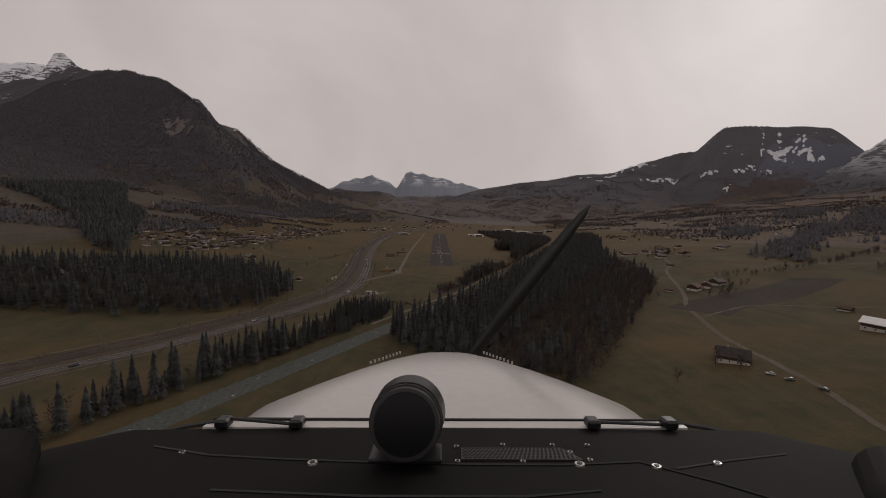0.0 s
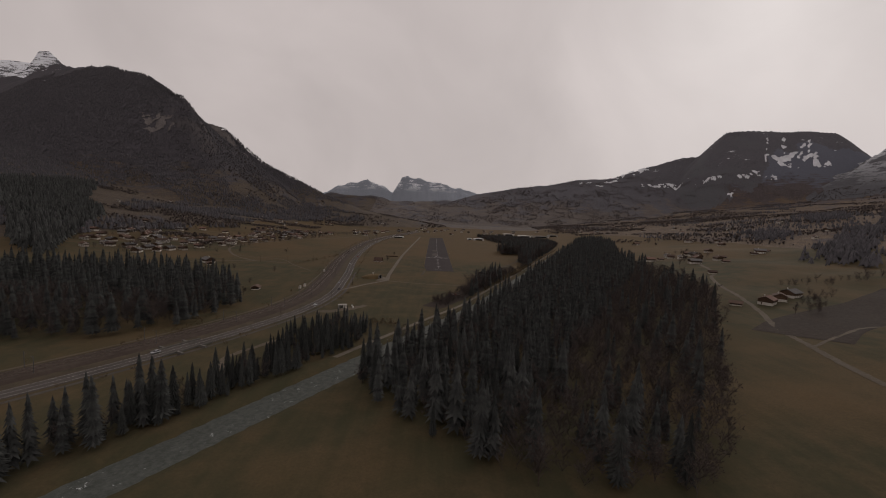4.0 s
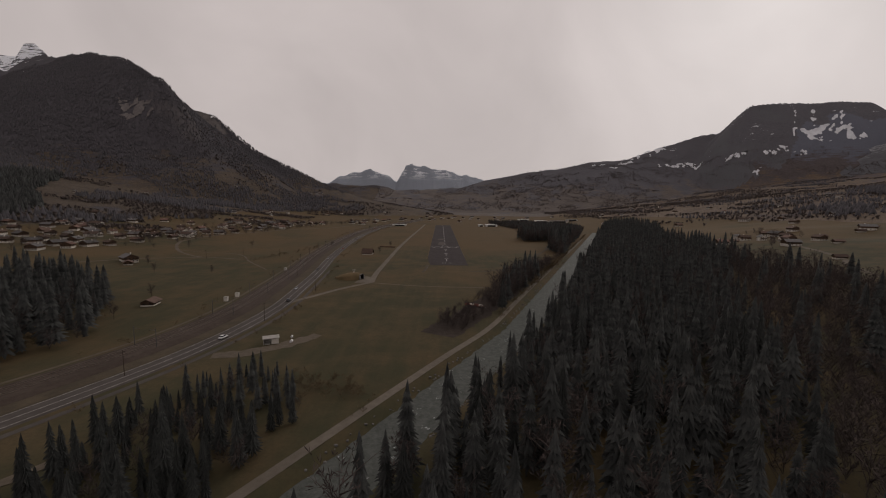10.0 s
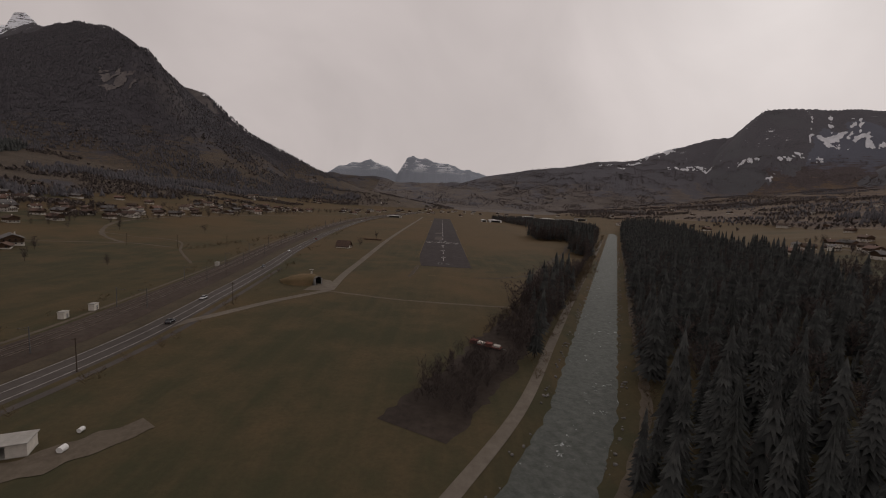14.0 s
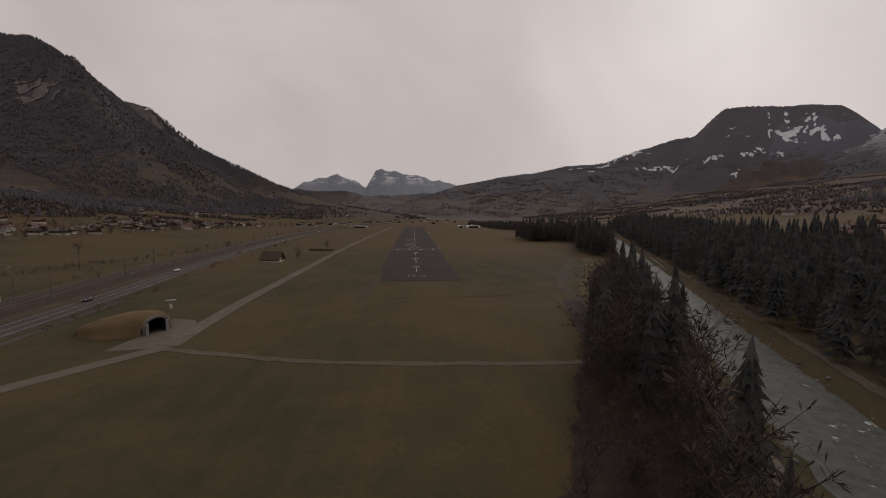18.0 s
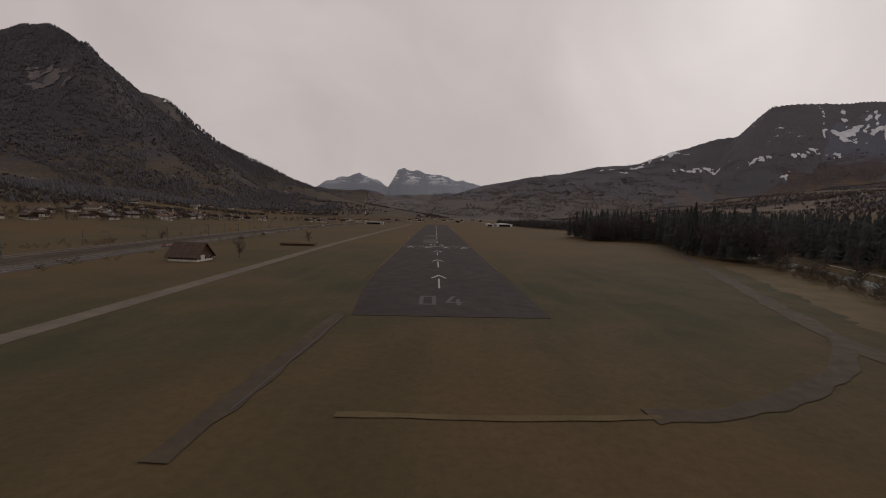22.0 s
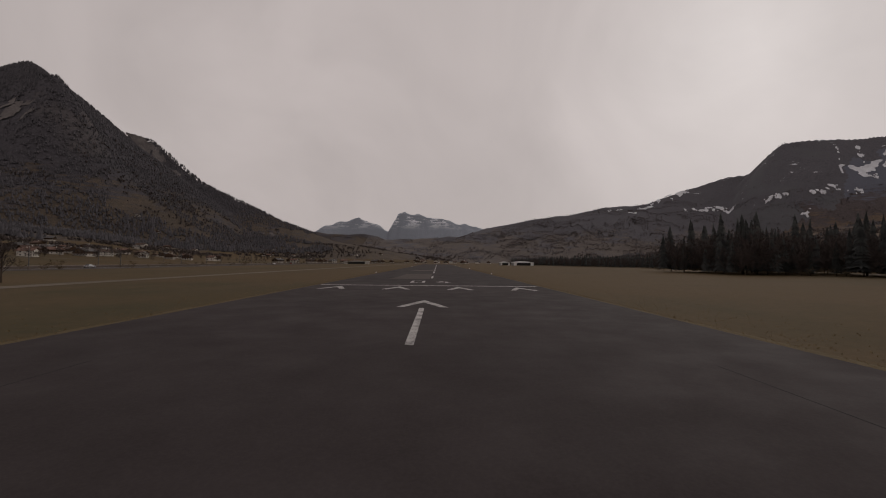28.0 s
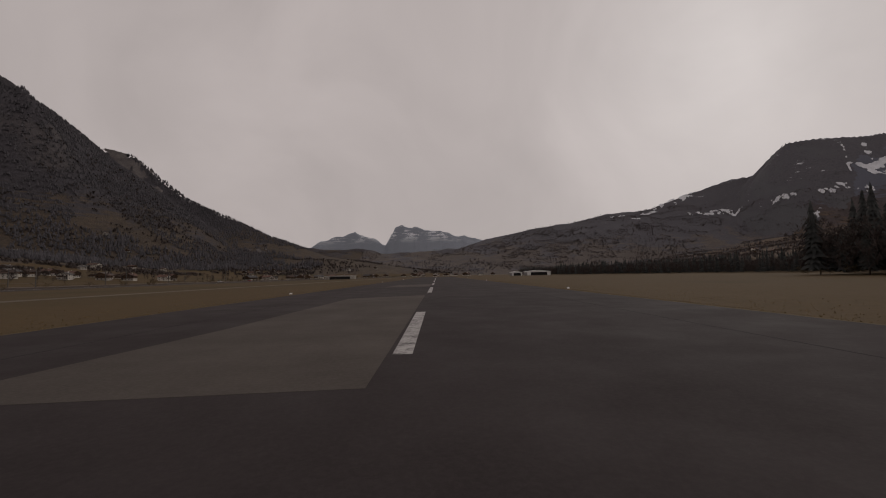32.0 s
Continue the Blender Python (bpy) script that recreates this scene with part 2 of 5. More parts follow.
SNOW_SLOPE = slope_material("snow_peak_rock", (0.12, 0.12, 0.13), (0.16, 0.16, 0.17), (0.12, 0.12, 0.127), 350, 800, 0.515, 0.5, 300, 0.5)
CLIFF = mottled("pale_limestone_cliff", (0.085, 0.077, 0.076), (0.175, 0.158, 0.152), 0.03, 0.25, 0.95, 0.1, relief=0.8, distance=2.0, space="world")
OLD_SNOW = mottled("old_wet_snow", (0.42, 0.43, 0.46), (0.66, 0.67, 0.70), 0.02, 0.2, 0.8, 0.3, relief=0.4, distance=1.0, space="world")
RUNWAY_ASPHALT = asphalt_material("runway_asphalt", (0.036, 0.030, 0.0305), (0.046, 0.0385, 0.039))
PATCH_ASPHALT = asphalt_material("light_asphalt_patch", (0.072, 0.062, 0.056), (0.09, 0.078, 0.069))
OLD_TAXI = asphalt_material("overgrown_asphalt", (0.054, 0.044, 0.034), (0.076, 0.060, 0.043), 0.5)
ROAD_ASPHALT = asphalt_material("road_asphalt", (0.062, 0.054, 0.050), (0.082, 0.072, 0.066))
OLD_CONCRETE = asphalt_material("old_concrete_road", (0.108, 0.092, 0.075), (0.148, 0.128, 0.105), 0.4)
GRAVEL = asphalt_material("gravel_path", (0.082, 0.068, 0.052), (0.118, 0.098, 0.076), 0.6)
LITTER = asphalt_material("brown_leaf_litter", (0.030, 0.024, 0.021), (0.050, 0.039, 0.032), 0.4)
DRY_GRASS = mottled("dry_tan_grass", (0.075, 0.058, 0.031), (0.125, 0.096, 0.054), 0.15, 2.2, 0.95, 0.1, relief=0.6, distance=0.08, space="world")
BALLAST = asphalt_material("railway_ballast", (0.047, 0.036, 0.030), (0.068, 0.053, 0.044), 0.5)
PLOUGHED = asphalt_material("ploughed_soil", (0.028, 0.021, 0.017), (0.042, 0.031, 0.025), 0.5)
WHITE_PAINT = worn_paint("worn_white_paint", (0.40, 0.385, 0.375), (0.06, 0.054, 0.055), 0.53)
FADED_PAINT = worn_paint("faded_old_paint", (0.053, 0.048, 0.048), (0.038, 0.033, 0.033), 0.5)
ROAD_PAINT = worn_paint("road_line_paint", (0.3, 0.29, 0.27), (0.075, 0.068, 0.066), 0.55)
RIVER = water_material()
ROCK = mottled("bank_boulder", (0.10, 0.095, 0.092), (0.19, 0.18, 0.175), 0.6, 5, 0.9, relief=0.6, distance=0.06, per_object=0.25)
NEEDLES = mottled("dark_spruce_needles", (0.028, 0.031, 0.030), (0.056, 0.058, 0.055), 0.5, 4, 0.9, 0.15, per_object=0.3)
FOREST_NEEDLES = island_tint(mottled("forest_spruce_needles", (0.030, 0.033, 0.033), (0.062, 0.063, 0.060), 0.5, 4, 0.9, 0.15, space="world"), 0.4)
# Paler and bluer than the near spruces: haze is put into this colour.
FAR_NEEDLES = island_tint(mottled("hazed_spruce_needles", (0.066, 0.064, 0.070), (0.098, 0.092, 0.098), 0.05, 0.5, 0.95, 0.1, space="world"), 0.2)
BARK = mottled("brown_bark", (0.045, 0.033, 0.025), (0.085, 0.066, 0.052), 1.5, 10, 0.95, 0.1, relief=0.6)
TWIGS = island_tint(mottled("bare_twigs", (0.048, 0.039, 0.037), (0.084, 0.067, 0.061), 0.3, 3, 0.95, 0.1), 0.25)
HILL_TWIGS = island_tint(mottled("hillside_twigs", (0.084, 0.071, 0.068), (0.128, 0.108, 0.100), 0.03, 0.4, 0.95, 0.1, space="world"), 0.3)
SHRUB = island_tint(mottled("brown_shrub", (0.075, 0.056, 0.035), (0.13, 0.098, 0.06), 0.4, 3, 0.95, 0.1, space="world"), 0.3)
TUFT = island_tint(mottled("dry_grass_blades", (0.13, 0.096, 0.045), (0.2, 0.148, 0.075), 0.5, 3, 0.95, 0.1, space="world"), 0.35)
PLASTER = mottled("white_plaster", (0.40, 0.37, 0.335), (0.56, 0.53, 0.48), 0.5, 6, 0.9, per_object=0.25)
TIMBER = mottled("dark_chalet_timber", (0.055, 0.035, 0.024), (0.10, 0.064, 0.042), 0.7, 9, 0.85, per_object=0.3)
ROOF_TILE = mottled("brown_roof_tiles", (0.062, 0.043, 0.036), (0.11, 0.074, 0.058), 0.6, 6, 0.85, per_object=0.4)
ROOF_DARK = mottled("dark_weathered_roof", (0.035, 0.031, 0.03), (0.062, 0.054, 0.05), 0.5, 6, 0.85)
ROOF_RED = mottled("red_brown_roof_tiles", (0.088, 0.055, 0.045), (0.135, 0.082, 0.064), 0.6, 6, 0.85, per_object=0.4)
ROOF_GREY = mottled("grey_fibre_cement", (0.075, 0.071, 0.071), (0.13, 0.123, 0.12), 0.6, 6, 0.85, per_object=0.3)
METAL_WHITE = mottled("white_sheet_metal", (0.6, 0.6, 0.59), (0.72, 0.72, 0.71), 0.4, 5, 0.5, 0.4)
CONCRETE = mottled("grey_concrete", (0.26, 0.25, 0.23), (0.36, 0.345, 0.32), 0.4, 5, 0.9)
DARK_CONCRETE = mottled("weathered_dark_concrete", (0.10, 0.093, 0.085), (0.17, 0.16, 0.145), 0.5, 5, 0.9)
STEEL = mottled("galvanised_steel", (0.24, 0.24, 0.245), (0.34, 0.34, 0.345), 1.0, 9, 0.5, 0.5, 0.6)
GLASS_DARK = material("dark_window_glass", (0.02, 0.022, 0.026), 0.08, 0, 0.5)[0]
RAIL_STEEL = mottled("worn_rail_steel", (0.16, 0.13, 0.11), (0.24, 0.2, 0.17), 1.0, 9, 0.45, 0.5, 0.7)
HEAP_EARTH = mottled("grassed_earth_mound", (0.085, 0.066, 0.034), (0.15, 0.105, 0.06), 0.12, 1.2, 0.95, 0.1, relief=0.7, distance=0.15)
VERGE = mottled("rough_verge_grass", (0.050, 0.042, 0.031), (0.086, 0.068, 0.047), 0.12, 1.2, 0.95, 0.1, relief=0.7, distance=0.15, space="world")
MAST_STEEL = mottled("weathered_mast_steel", (0.085, 0.083, 0.082), (0.14, 0.137, 0.134), 1.0, 9, 0.6, 0.3, 0.3)
DARK_INSIDE = material("dark_interior", (0.012, 0.012, 0.013), 0.9)[0]
RED_PAINT = mottled("faded_red_paint", (0.13, 0.04, 0.034), (0.19, 0.065, 0.052), 0.8, 6, 0.7)
TYRE = material("tyre_rubber", (0.018, 0.018, 0.019), 0.85)[0]


# ---- shape of the land ----
def hash_noise(x, y, seed):
    def corner(ix, iy):
        v = np.sin(ix * 127.1 + iy * 311.7 + seed * 74.7) * 43758.5453
        return v - np.floor(v)
    ix, iy = np.floor(x), np.floor(y)
    fx, fy = x - ix, y - iy
    fx, fy = fx * fx * (3 - 2 * fx), fy * fy * (3 - 2 * fy)
    low = corner(ix, iy) * (1 - fx) + corner(ix + 1, iy) * fx
    high = corner(ix, iy + 1) * (1 - fx) + corner(ix + 1, iy + 1) * fx
    return low * (1 - fy) + high * fy - 0.5


def fbm(x, y, size, seed, octaves=4):
    total, gain = 0.0, 1.0
    for k in range(octaves):
        total = total + gain * hash_noise(x / size, y / size, seed + k)
        size, gain = size * 0.48, gain * 0.5
    return total


def smooth(a, b, v):
    t = np.clip((v - a) / (b - a), 0, 1)
    return t * t * (3 - 2 * t)


def ridge(x, y, crest, power):
    """Height of a mountain whose crest runs through points (x, y, height, half width)."""
    best = np.zeros_like(x)
    for (ax, ay, az, aw), (bx, by, bz, bw) in zip(crest, crest[1:]):
        dx, dy = bx - ax, by - ay
        t = np.clip(((x - ax) * dx + (y - ay) * dy) / (dx * dx + dy * dy), 0, 1)
        d = np.hypot(x - ax - t * dx, y - ay - t * dy)
        h = (az + t * (bz - az)) * np.clip(1 - d / (aw + t * (bw - aw)), 0, 1) ** power
        best = np.maximum(best, h)
    return best


LEFT_MAIN = [(-3590, 2620, 860, 1500), (-2971, 2480, 905, 1350), (-2528, 2300, 925, 1300), (-1951, 1900, 812, 1300), (-1625, 1640, 735, 1150), (-1386, 1460, 662, 900), (-1245, 1350, 610, 660), (-1140, 1276, 540, 480), (-1060, 1232, 495, 370), (-1024, 1222, 428, 300), (-1004, 1200, 350, 250)]
LEFT_FOOT = [(-2200, 1450, 420, 1300), (-1700, 1380, 350, 1120), (-1207, 1394, 280, 800), (-900, 1560, 190, 560)]
LEFT_REAR = [(-1671, 1900, 490, 600), (-1370, 1720, 478, 420), (-1275, 1668, 488, 390), (-1225, 1690, 491, 380), (-1150, 1730, 478, 400), (-1086, 1740, 427, 400), (-950, 1745, 318, 420), (-752, 1710, 225, 420), (-606, 1673, 154, 450), (-453, 1640, 87, 560), (-283, 1620, 8, 240)]
RIGHT_CREST = [(398, 3330, 273, 1000), (795, 3290, 346, 1050), (1084, 3250, 392, 1050), (1298, 3230, 442, 1050), (1487, 3210, 452, 1000), (1601, 3190, 461, 1000), (1787, 3180, 535, 950), (2008, 3150, 610, 850), (2178, 3120, 655, 760), (2328, 3090, 675, 620)]
MASSIF = [(2321, 3060, 687, 420), (2328, 2960, 756, 480), (2387, 2851, 838, 560), (2486, 2800, 849, 600), (2662, 2740, 850, 640), (2766, 2680, 822, 640), (2845, 2600, 832, 640), (2967, 2520, 803, 600), (3031, 2480, 733, 560), (3147, 2440, 556, 520), (3319, 2400, 382, 480)]
VALLEY_END = [(-1000, 3350, 215, 900), (-300, 3320, 190, 900), (305, 3240, 205, 900)]
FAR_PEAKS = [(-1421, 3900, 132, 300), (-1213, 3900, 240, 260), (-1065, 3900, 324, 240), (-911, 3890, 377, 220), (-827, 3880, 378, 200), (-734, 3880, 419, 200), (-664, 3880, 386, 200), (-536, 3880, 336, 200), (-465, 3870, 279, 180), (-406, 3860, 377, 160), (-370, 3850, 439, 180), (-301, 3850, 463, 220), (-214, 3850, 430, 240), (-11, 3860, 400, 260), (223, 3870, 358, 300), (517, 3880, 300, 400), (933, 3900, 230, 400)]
LEFT_SNOW = [(-4161, 2850, 821, 900), (-3684, 2820, 1028, 800), (-3403, 2800, 1108, 700), (-3231, 2800, 1163, 600), (-3068, 2800, 1218, 560), (-2977, 2800, 1157, 500), (-2852, 2820, 970, 500)]
RIGHT_SNOW = [(2880, 2150, 560, 600), (3050, 2050, 700, 900), (3350, 1900, 760, 1000), (3900, 1700, 700, 1000)]


def right_foot(y):
    return np.where(y < 400, np.maximum(130 + 0.3 * (y + 195), 35), 308 + 0.16 * (y - 400))


def river_x(y):
    """Centre of the river."""
    return np.where(y < -195, 32.5 + 0.56 * (y + 195), 32.5 + 0.43 * (y + 195))


def valley(x, y):
    left = np.clip(-250 - x + 40 * fbm(x, y, 400, 3, 2), 0, 1300)
    z = 0.062 * left + 1.1e-4 * left ** 2
    right = np.clip(x - right_foot(y) + 30 * fbm(x, y, 300, 5, 2), 0, 2600)
    z = z + 0.105 * right + 2.0e-5 * right ** 2
    rough = smooth(0, 250, left) + smooth(0, 250, right)
    z = z + rough * (10 * fbm(x, y, 170, 7, 3) + 26 * smooth(300, 900, left + right) * fbm(x, y, 420, 8, 3))
    end = ridge(x, y, VALLEY_END, 1.3) * (1 + 0.25 * fbm(x, y, 300, 9, 3))
    return np.maximum(z, end)


def mountains(x, y):
    wobble = 1 + 0.06 * fbm(x, y, 260, 11, 5)
    left = np.maximum(np.maximum(ridge(x, y, LEFT_MAIN, 1.15), ridge(x, y, LEFT_REAR, 1.1)), ridge(x, y, LEFT_FOOT, 1.2)) * wobble
    right = np.maximum(ridge(x, y, RIGHT_CREST, 1.25), ridge(x, y, MASSIF, 0.72)) * (1 + 0.04 * fbm(x, y, 240, 17, 5))
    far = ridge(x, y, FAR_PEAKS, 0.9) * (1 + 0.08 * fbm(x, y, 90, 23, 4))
    snow = np.maximum(ridge(x, y, LEFT_SNOW, 0.85), ridge(x, y, RIGHT_SNOW, 1.0)) * (1 + 0.12 * fbm(x, y, 200, 29, 6))
    return left, right, far, snow


def height(x, y):
    x, y = np.asarray(x, float), np.asarray(y, float)
    z = valley(x, y)
    for m in mountains(x, y):
        z = np.maximum(z, m)
    off = np.abs(x - river_x(y))
    z = z - 2.6 * (1 - smooth(6.8, 11.8, off)) * (y < 900)
    return z


def ground_z(x, y):
    flat_to = (max(130 + 0.3 * (y + 195), 35) if y < 400 else 308 + 0.16 * (y - 400)) - 30
    stream = 32.5 + (0.56 if y < -195 else 0.43) * (y + 195)
    if -205 < x < flat_to and y < 1000 and abs(x - stream) > 12.6:
        return 0.0
    return float(height(x, y))


def stepped(stops):
    """Grid lines: (from, to, step) runs one after another."""
    line = []
    for a, b, s in stops:
        line += list(np.arange(a, b, s))
    return np.array(line + [stops[-1][1]], float)


def mesh_object(name, verts, faces, mats, parent=None, face_mats=None, smooth_faces=False):
    me = bpy.data.meshes.new(name)
    me.from_pydata(verts, [], faces)
    for m in (mats if isinstance(mats, (list, tuple)) else [mats]):
        me.materials.append(m)
    if face_mats is not None:
        me.polygons.foreach_set("material_index", face_mats)
    if smooth_faces:
        me.polygons.foreach_set("use_smooth", [True] * len(me.polygons))
    me.update()
    ob = new(name, me)
    if parent:
        ob.parent = parent
    return ob


def build_land():
    """One grid of land, cut into the valley ground and the mountains round it."""
    gx = stepped([(-4300, -2800, 60), (-2800, -480, 24), (-480, -180, 10), (-180, 300, 4), (300, 520, 10), (520, 2250, 26), (2250, 3150, 13), (3150, 4300, 50)])
    gy = stepped([(-1000, -560, 20), (-560, 420, 4), (420, 900, 12), (900, 2350, 26), (2350, 3140, 13), (3140, 3800, 26), (3800, 3960, 10), (3960, 4300, 34)])
    X, Y = np.meshgrid(gx, gy)
    v = valley(X, Y)
    ms = mountains(X, Y)
    Z = height(X, Y)
    kind = np.zeros(X.shape, int)
    for k, m in enumerate(ms):
        kind = np.where((m >= np.maximum(v, np.maximum.reduce([q for j, q in enumerate(ms) if j != k])) - 0.01) & (m > 8), k + 1, kind)
    kind = np.where((kind == 0) & (X < -560) & (Y > -200), 1, kind)
    kind = np.where((kind == 0) & (X > 620), 2, kind)
    kind = np.where((kind == 0) & (Y > 1700), 2, kind)
    # Beyond an uneven line the slopes take the haze-tinted north colours.
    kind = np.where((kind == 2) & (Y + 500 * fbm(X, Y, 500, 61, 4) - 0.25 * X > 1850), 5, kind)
    rows, cols = X.shape
    points = np.stack([X, Y, Z], -1).reshape(-1, 3)
    idx = np.arange(rows * cols).reshape(rows, cols)
    quads = np.stack([idx[:-1, :-1], idx[:-1, 1:], idx[1:, 1:], idx[1:, :-1]], -1).reshape(-1, 4)
    of = kind[:-1, :-1].reshape(-1)
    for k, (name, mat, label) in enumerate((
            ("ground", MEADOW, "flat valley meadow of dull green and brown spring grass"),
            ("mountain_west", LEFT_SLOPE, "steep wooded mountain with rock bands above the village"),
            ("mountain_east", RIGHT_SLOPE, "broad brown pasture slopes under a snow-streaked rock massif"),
            ("mountain_distant", FAR_SLOPE, "distant rock peaks streaked with snow, haze blue put into their colour"),
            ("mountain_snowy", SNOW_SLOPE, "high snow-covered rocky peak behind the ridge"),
            ("mountain_north", NORTH_SLOPE, "wooded hills closing the valley, haze grey put into their colour"))):
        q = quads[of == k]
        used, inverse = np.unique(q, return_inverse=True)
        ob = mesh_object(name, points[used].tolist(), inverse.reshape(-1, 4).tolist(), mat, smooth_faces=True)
        tagged(ob, label, "meadow" if k == 0 else "mountain", kind="structure")


build_land()


# ---- strips on the ground ----
def bend(points, step=4.0):
    """A smooth line through points, with equal steps."""
    p = [Vector(q) for q in points]
    p = [2 * p[0] - p[1]] + p + [2 * p[-1] - p[-2]]
    line = []
    for a, b, c, d in zip(p, p[1:], p[2:], p[3:]):
        n = max(2, int((c - b).length / step))
        for i in range(n):
            t = i / n
            line.append(0.5 * ((2 * b) + (c - a) * t + (2 * a - 5 * b + 4 * c - d) * t * t + (3 * b - a - 3 * c + d) * t ** 3))
    line.append(p[-2])
    return line


def side(line, i):
    a, b = line[max(i - 1, 0)], line[min(i + 1, len(line) - 1)]
    d = (b - a).normalized()
    return Vector((d.y, -d.x))


def strip(name, points, profile, mat, parent=None, step=4.0, drape=True, ragged=0.0):
    """A band along a line. profile: (offset to the right, height) pairs across it."""
    line = bend(points, step)
    verts, faces, n = [], [], len(profile)
    for i, p in enumerate(line):
        s = side(line, i)
        fray = [1 + ragged * 2.2 * float(hash_noise(np.array(i * 0.45), np.array(k * 9.0), 3)) + ragged * 1.2 * float(hash_noise(np.array(i * 0.13), np.array(k * 7.0), 8)) for k in (0, 1)] if ragged else (1, 1)
        for o, h in profile:
            q = p + s * (o * fray[o > 0])
            verts.append((q.x, q.y, h))
    if drape:
        v = np.array(verts)
        v[:, 2] += height(v[:, 0], v[:, 1])
        verts = v.tolist()
    for i in range(len(line) - 1):
        for k in range(n - 1):
            a = i * n + k
            faces.append((a, a + 1, a + n + 1, a + n))
    return mesh_object(name, verts, faces, mat, parent)


def flat(name, outline, z, mat, parent=None, thick=0.04):
    """A thin slab with that outline, its top at z."""
    bm = bmesh.new()
    f = bm.faces.new([bm.verts.new((x, y, z)) for x, y in outline])
    if f.normal.z < 0:
        f.normal_flip()
    ext = bmesh.ops.extrude_face_region(bm, geom=[f])
    bmesh.ops.translate(bm, verts=[e for e in ext["geom"] if isinstance(e, bmesh.types.BMVert)], vec=(0, 0, -thick))
    bmesh.ops.recalc_face_normals(bm, faces=bm.faces)
    return part(name, bm, mat, parent)


def part(name, bm, mat, parent=None, label="", soft=False):
    me = bpy.data.meshes.new(name)
    if soft:
        for f in bm.faces:
            f.smooth = True
    bm.to_mesh(me)
    bm.free()
    me.materials.append(mat)
    ob = new(name, me)
    if parent:
        ob.parent = parent
    if label:
        tagged(ob, label)
    return ob


def thing(name, label, category, m=None, group="", kind=""):
    e = new(name)
    e.empty_display_size = 0.3
    if m is not None:
        e.matrix_world = m
    return tagged(e, label, category, group, kind)


def box(bm, cx, cy, cz, sx, sy, sz, turn=None):
    """Adds a box, its centre and full sizes given."""
    m = Matrix.Translation((cx, cy, cz)) @ (turn or Matrix.Identity(4)) @ Matrix.Diagonal((sx, sy, sz, 1))
    return bmesh.ops.create_cube(bm, size=1, matrix=m)["verts"]


def soft_box(cx, cy, cz, sx, sy, sz, r=0.03, turn=None):
    bm = bmesh.new()
    box(bm, cx, cy, cz, sx, sy, sz, turn)
    bmesh.ops.bevel(bm, geom=list(bm.edges), offset=r, segments=1, affect="EDGES")
    return bm


def rod(bm, a, b, r0, r1=None, sides=6):
    """Adds a round bar from a to b."""
    a, b = Vector(a), Vector(b)
    m = Matrix.Translation((a + b) / 2) @ (b - a).to_track_quat("Z", "Y").to_matrix().to_4x4()
    bmesh.ops.create_cone(bm, cap_ends=True, segments=sides, radius1=r0, radius2=r0 if r1 is None else r1, depth=(b - a).length, matrix=m)


def rod_mesh(a, b, r0, r1=None, sides=6):
    bm = bmesh.new()
    rod(bm, a, b, r0, r1, sides)
    return bm


# runway
RUNWAY_END = 730
runway = flat("runway", [(-16, 0), (20, 0), (20, RUNWAY_END), (-20, RUNWAY_END), (-20, 60), (-18, 20)], 0.08, RUNWAY_ASPHALT, thick=0.3)
tagged(runway, "dark grey asphalt runway with worn white markings", "runway", kind="structure")
TOP = 0.087


def marking(name, outline, mat=WHITE_PAINT, label=""):
    ob = flat(name, outline, TOP, mat, runway, 0.006)
    if label:
        tagged(ob, label)
    return ob


def chevron(x, y, half, length, width):
    """Arrow head pointing along the runway, its tip at (x, y)."""
    return [(x, y), (x + half, y - length), (x + half - width, y - length), (x, y - length * width / half * 1.25), (x - half + width, y - length), (x - half, y - length)]


for tip, base in ((51.8, 28.5), (95.4, 69.2), (137.4, 112.8)):
    marking("arrow_head", chevron(0, tip, 2.5, 7.0, 0.75))
    marking("arrow_shaft", [(-0.24, base), (0.24, base), (0.24, tip - 7.8), (-0.24, tip - 7.8)])
for x in (-15.0, -5.0, 5.0, 15.0):
    marking("threshold_arrow_head", chevron(x, 162.0, 2.2, 7.4, 0.8))
marking("threshold_line", [(-19.4, 164.4), (19.4, 164.4), (19.4, 165.6), (-19.4, 165.6)])


def digit_zero(x, y, w, h, s):
    """Four strokes of a squared 0."""
    return [[(x, y), (x + s, y), (x + s, y + h), (x, y + h)], [(x + w - s, y), (x + w, y), (x + w, y + h), (x + w - s, y + h)],
            [(x + s, y), (x + w - s, y), (x + w - s, y + s), (x + s, y + s)], [(x + s, y + h - s), (x + w - s, y + h - s), (x + w - s, y + h), (x + s, y + h)]]


def digit_four(x, y, w, h, s):
    """Strokes of a 4: stem, bar and slope."""
    stem = x + w * 0.62
    return [[(stem, y), (stem + s, y), (stem + s, y + h * 0.64), (stem, y + h * 0.64)],
            [(x, y + h * 0.24), (stem, y + h * 0.24), (stem, y + h * 0.24 + s * 1.1), (x, y + h * 0.24 + s * 1.1)],
            [(stem + s, y + h * 0.24), (x + w, y + h * 0.24), (x + w, y + h * 0.24 + s * 1.1), (stem + s, y + h * 0.24 + s * 1.1)],
            [(x, y + h * 0.24 + s * 1.1), (x + s, y + h * 0.24 + s * 1.1), (stem + s * 0.2, y + h), (stem - s * 0.8, y + h)]]


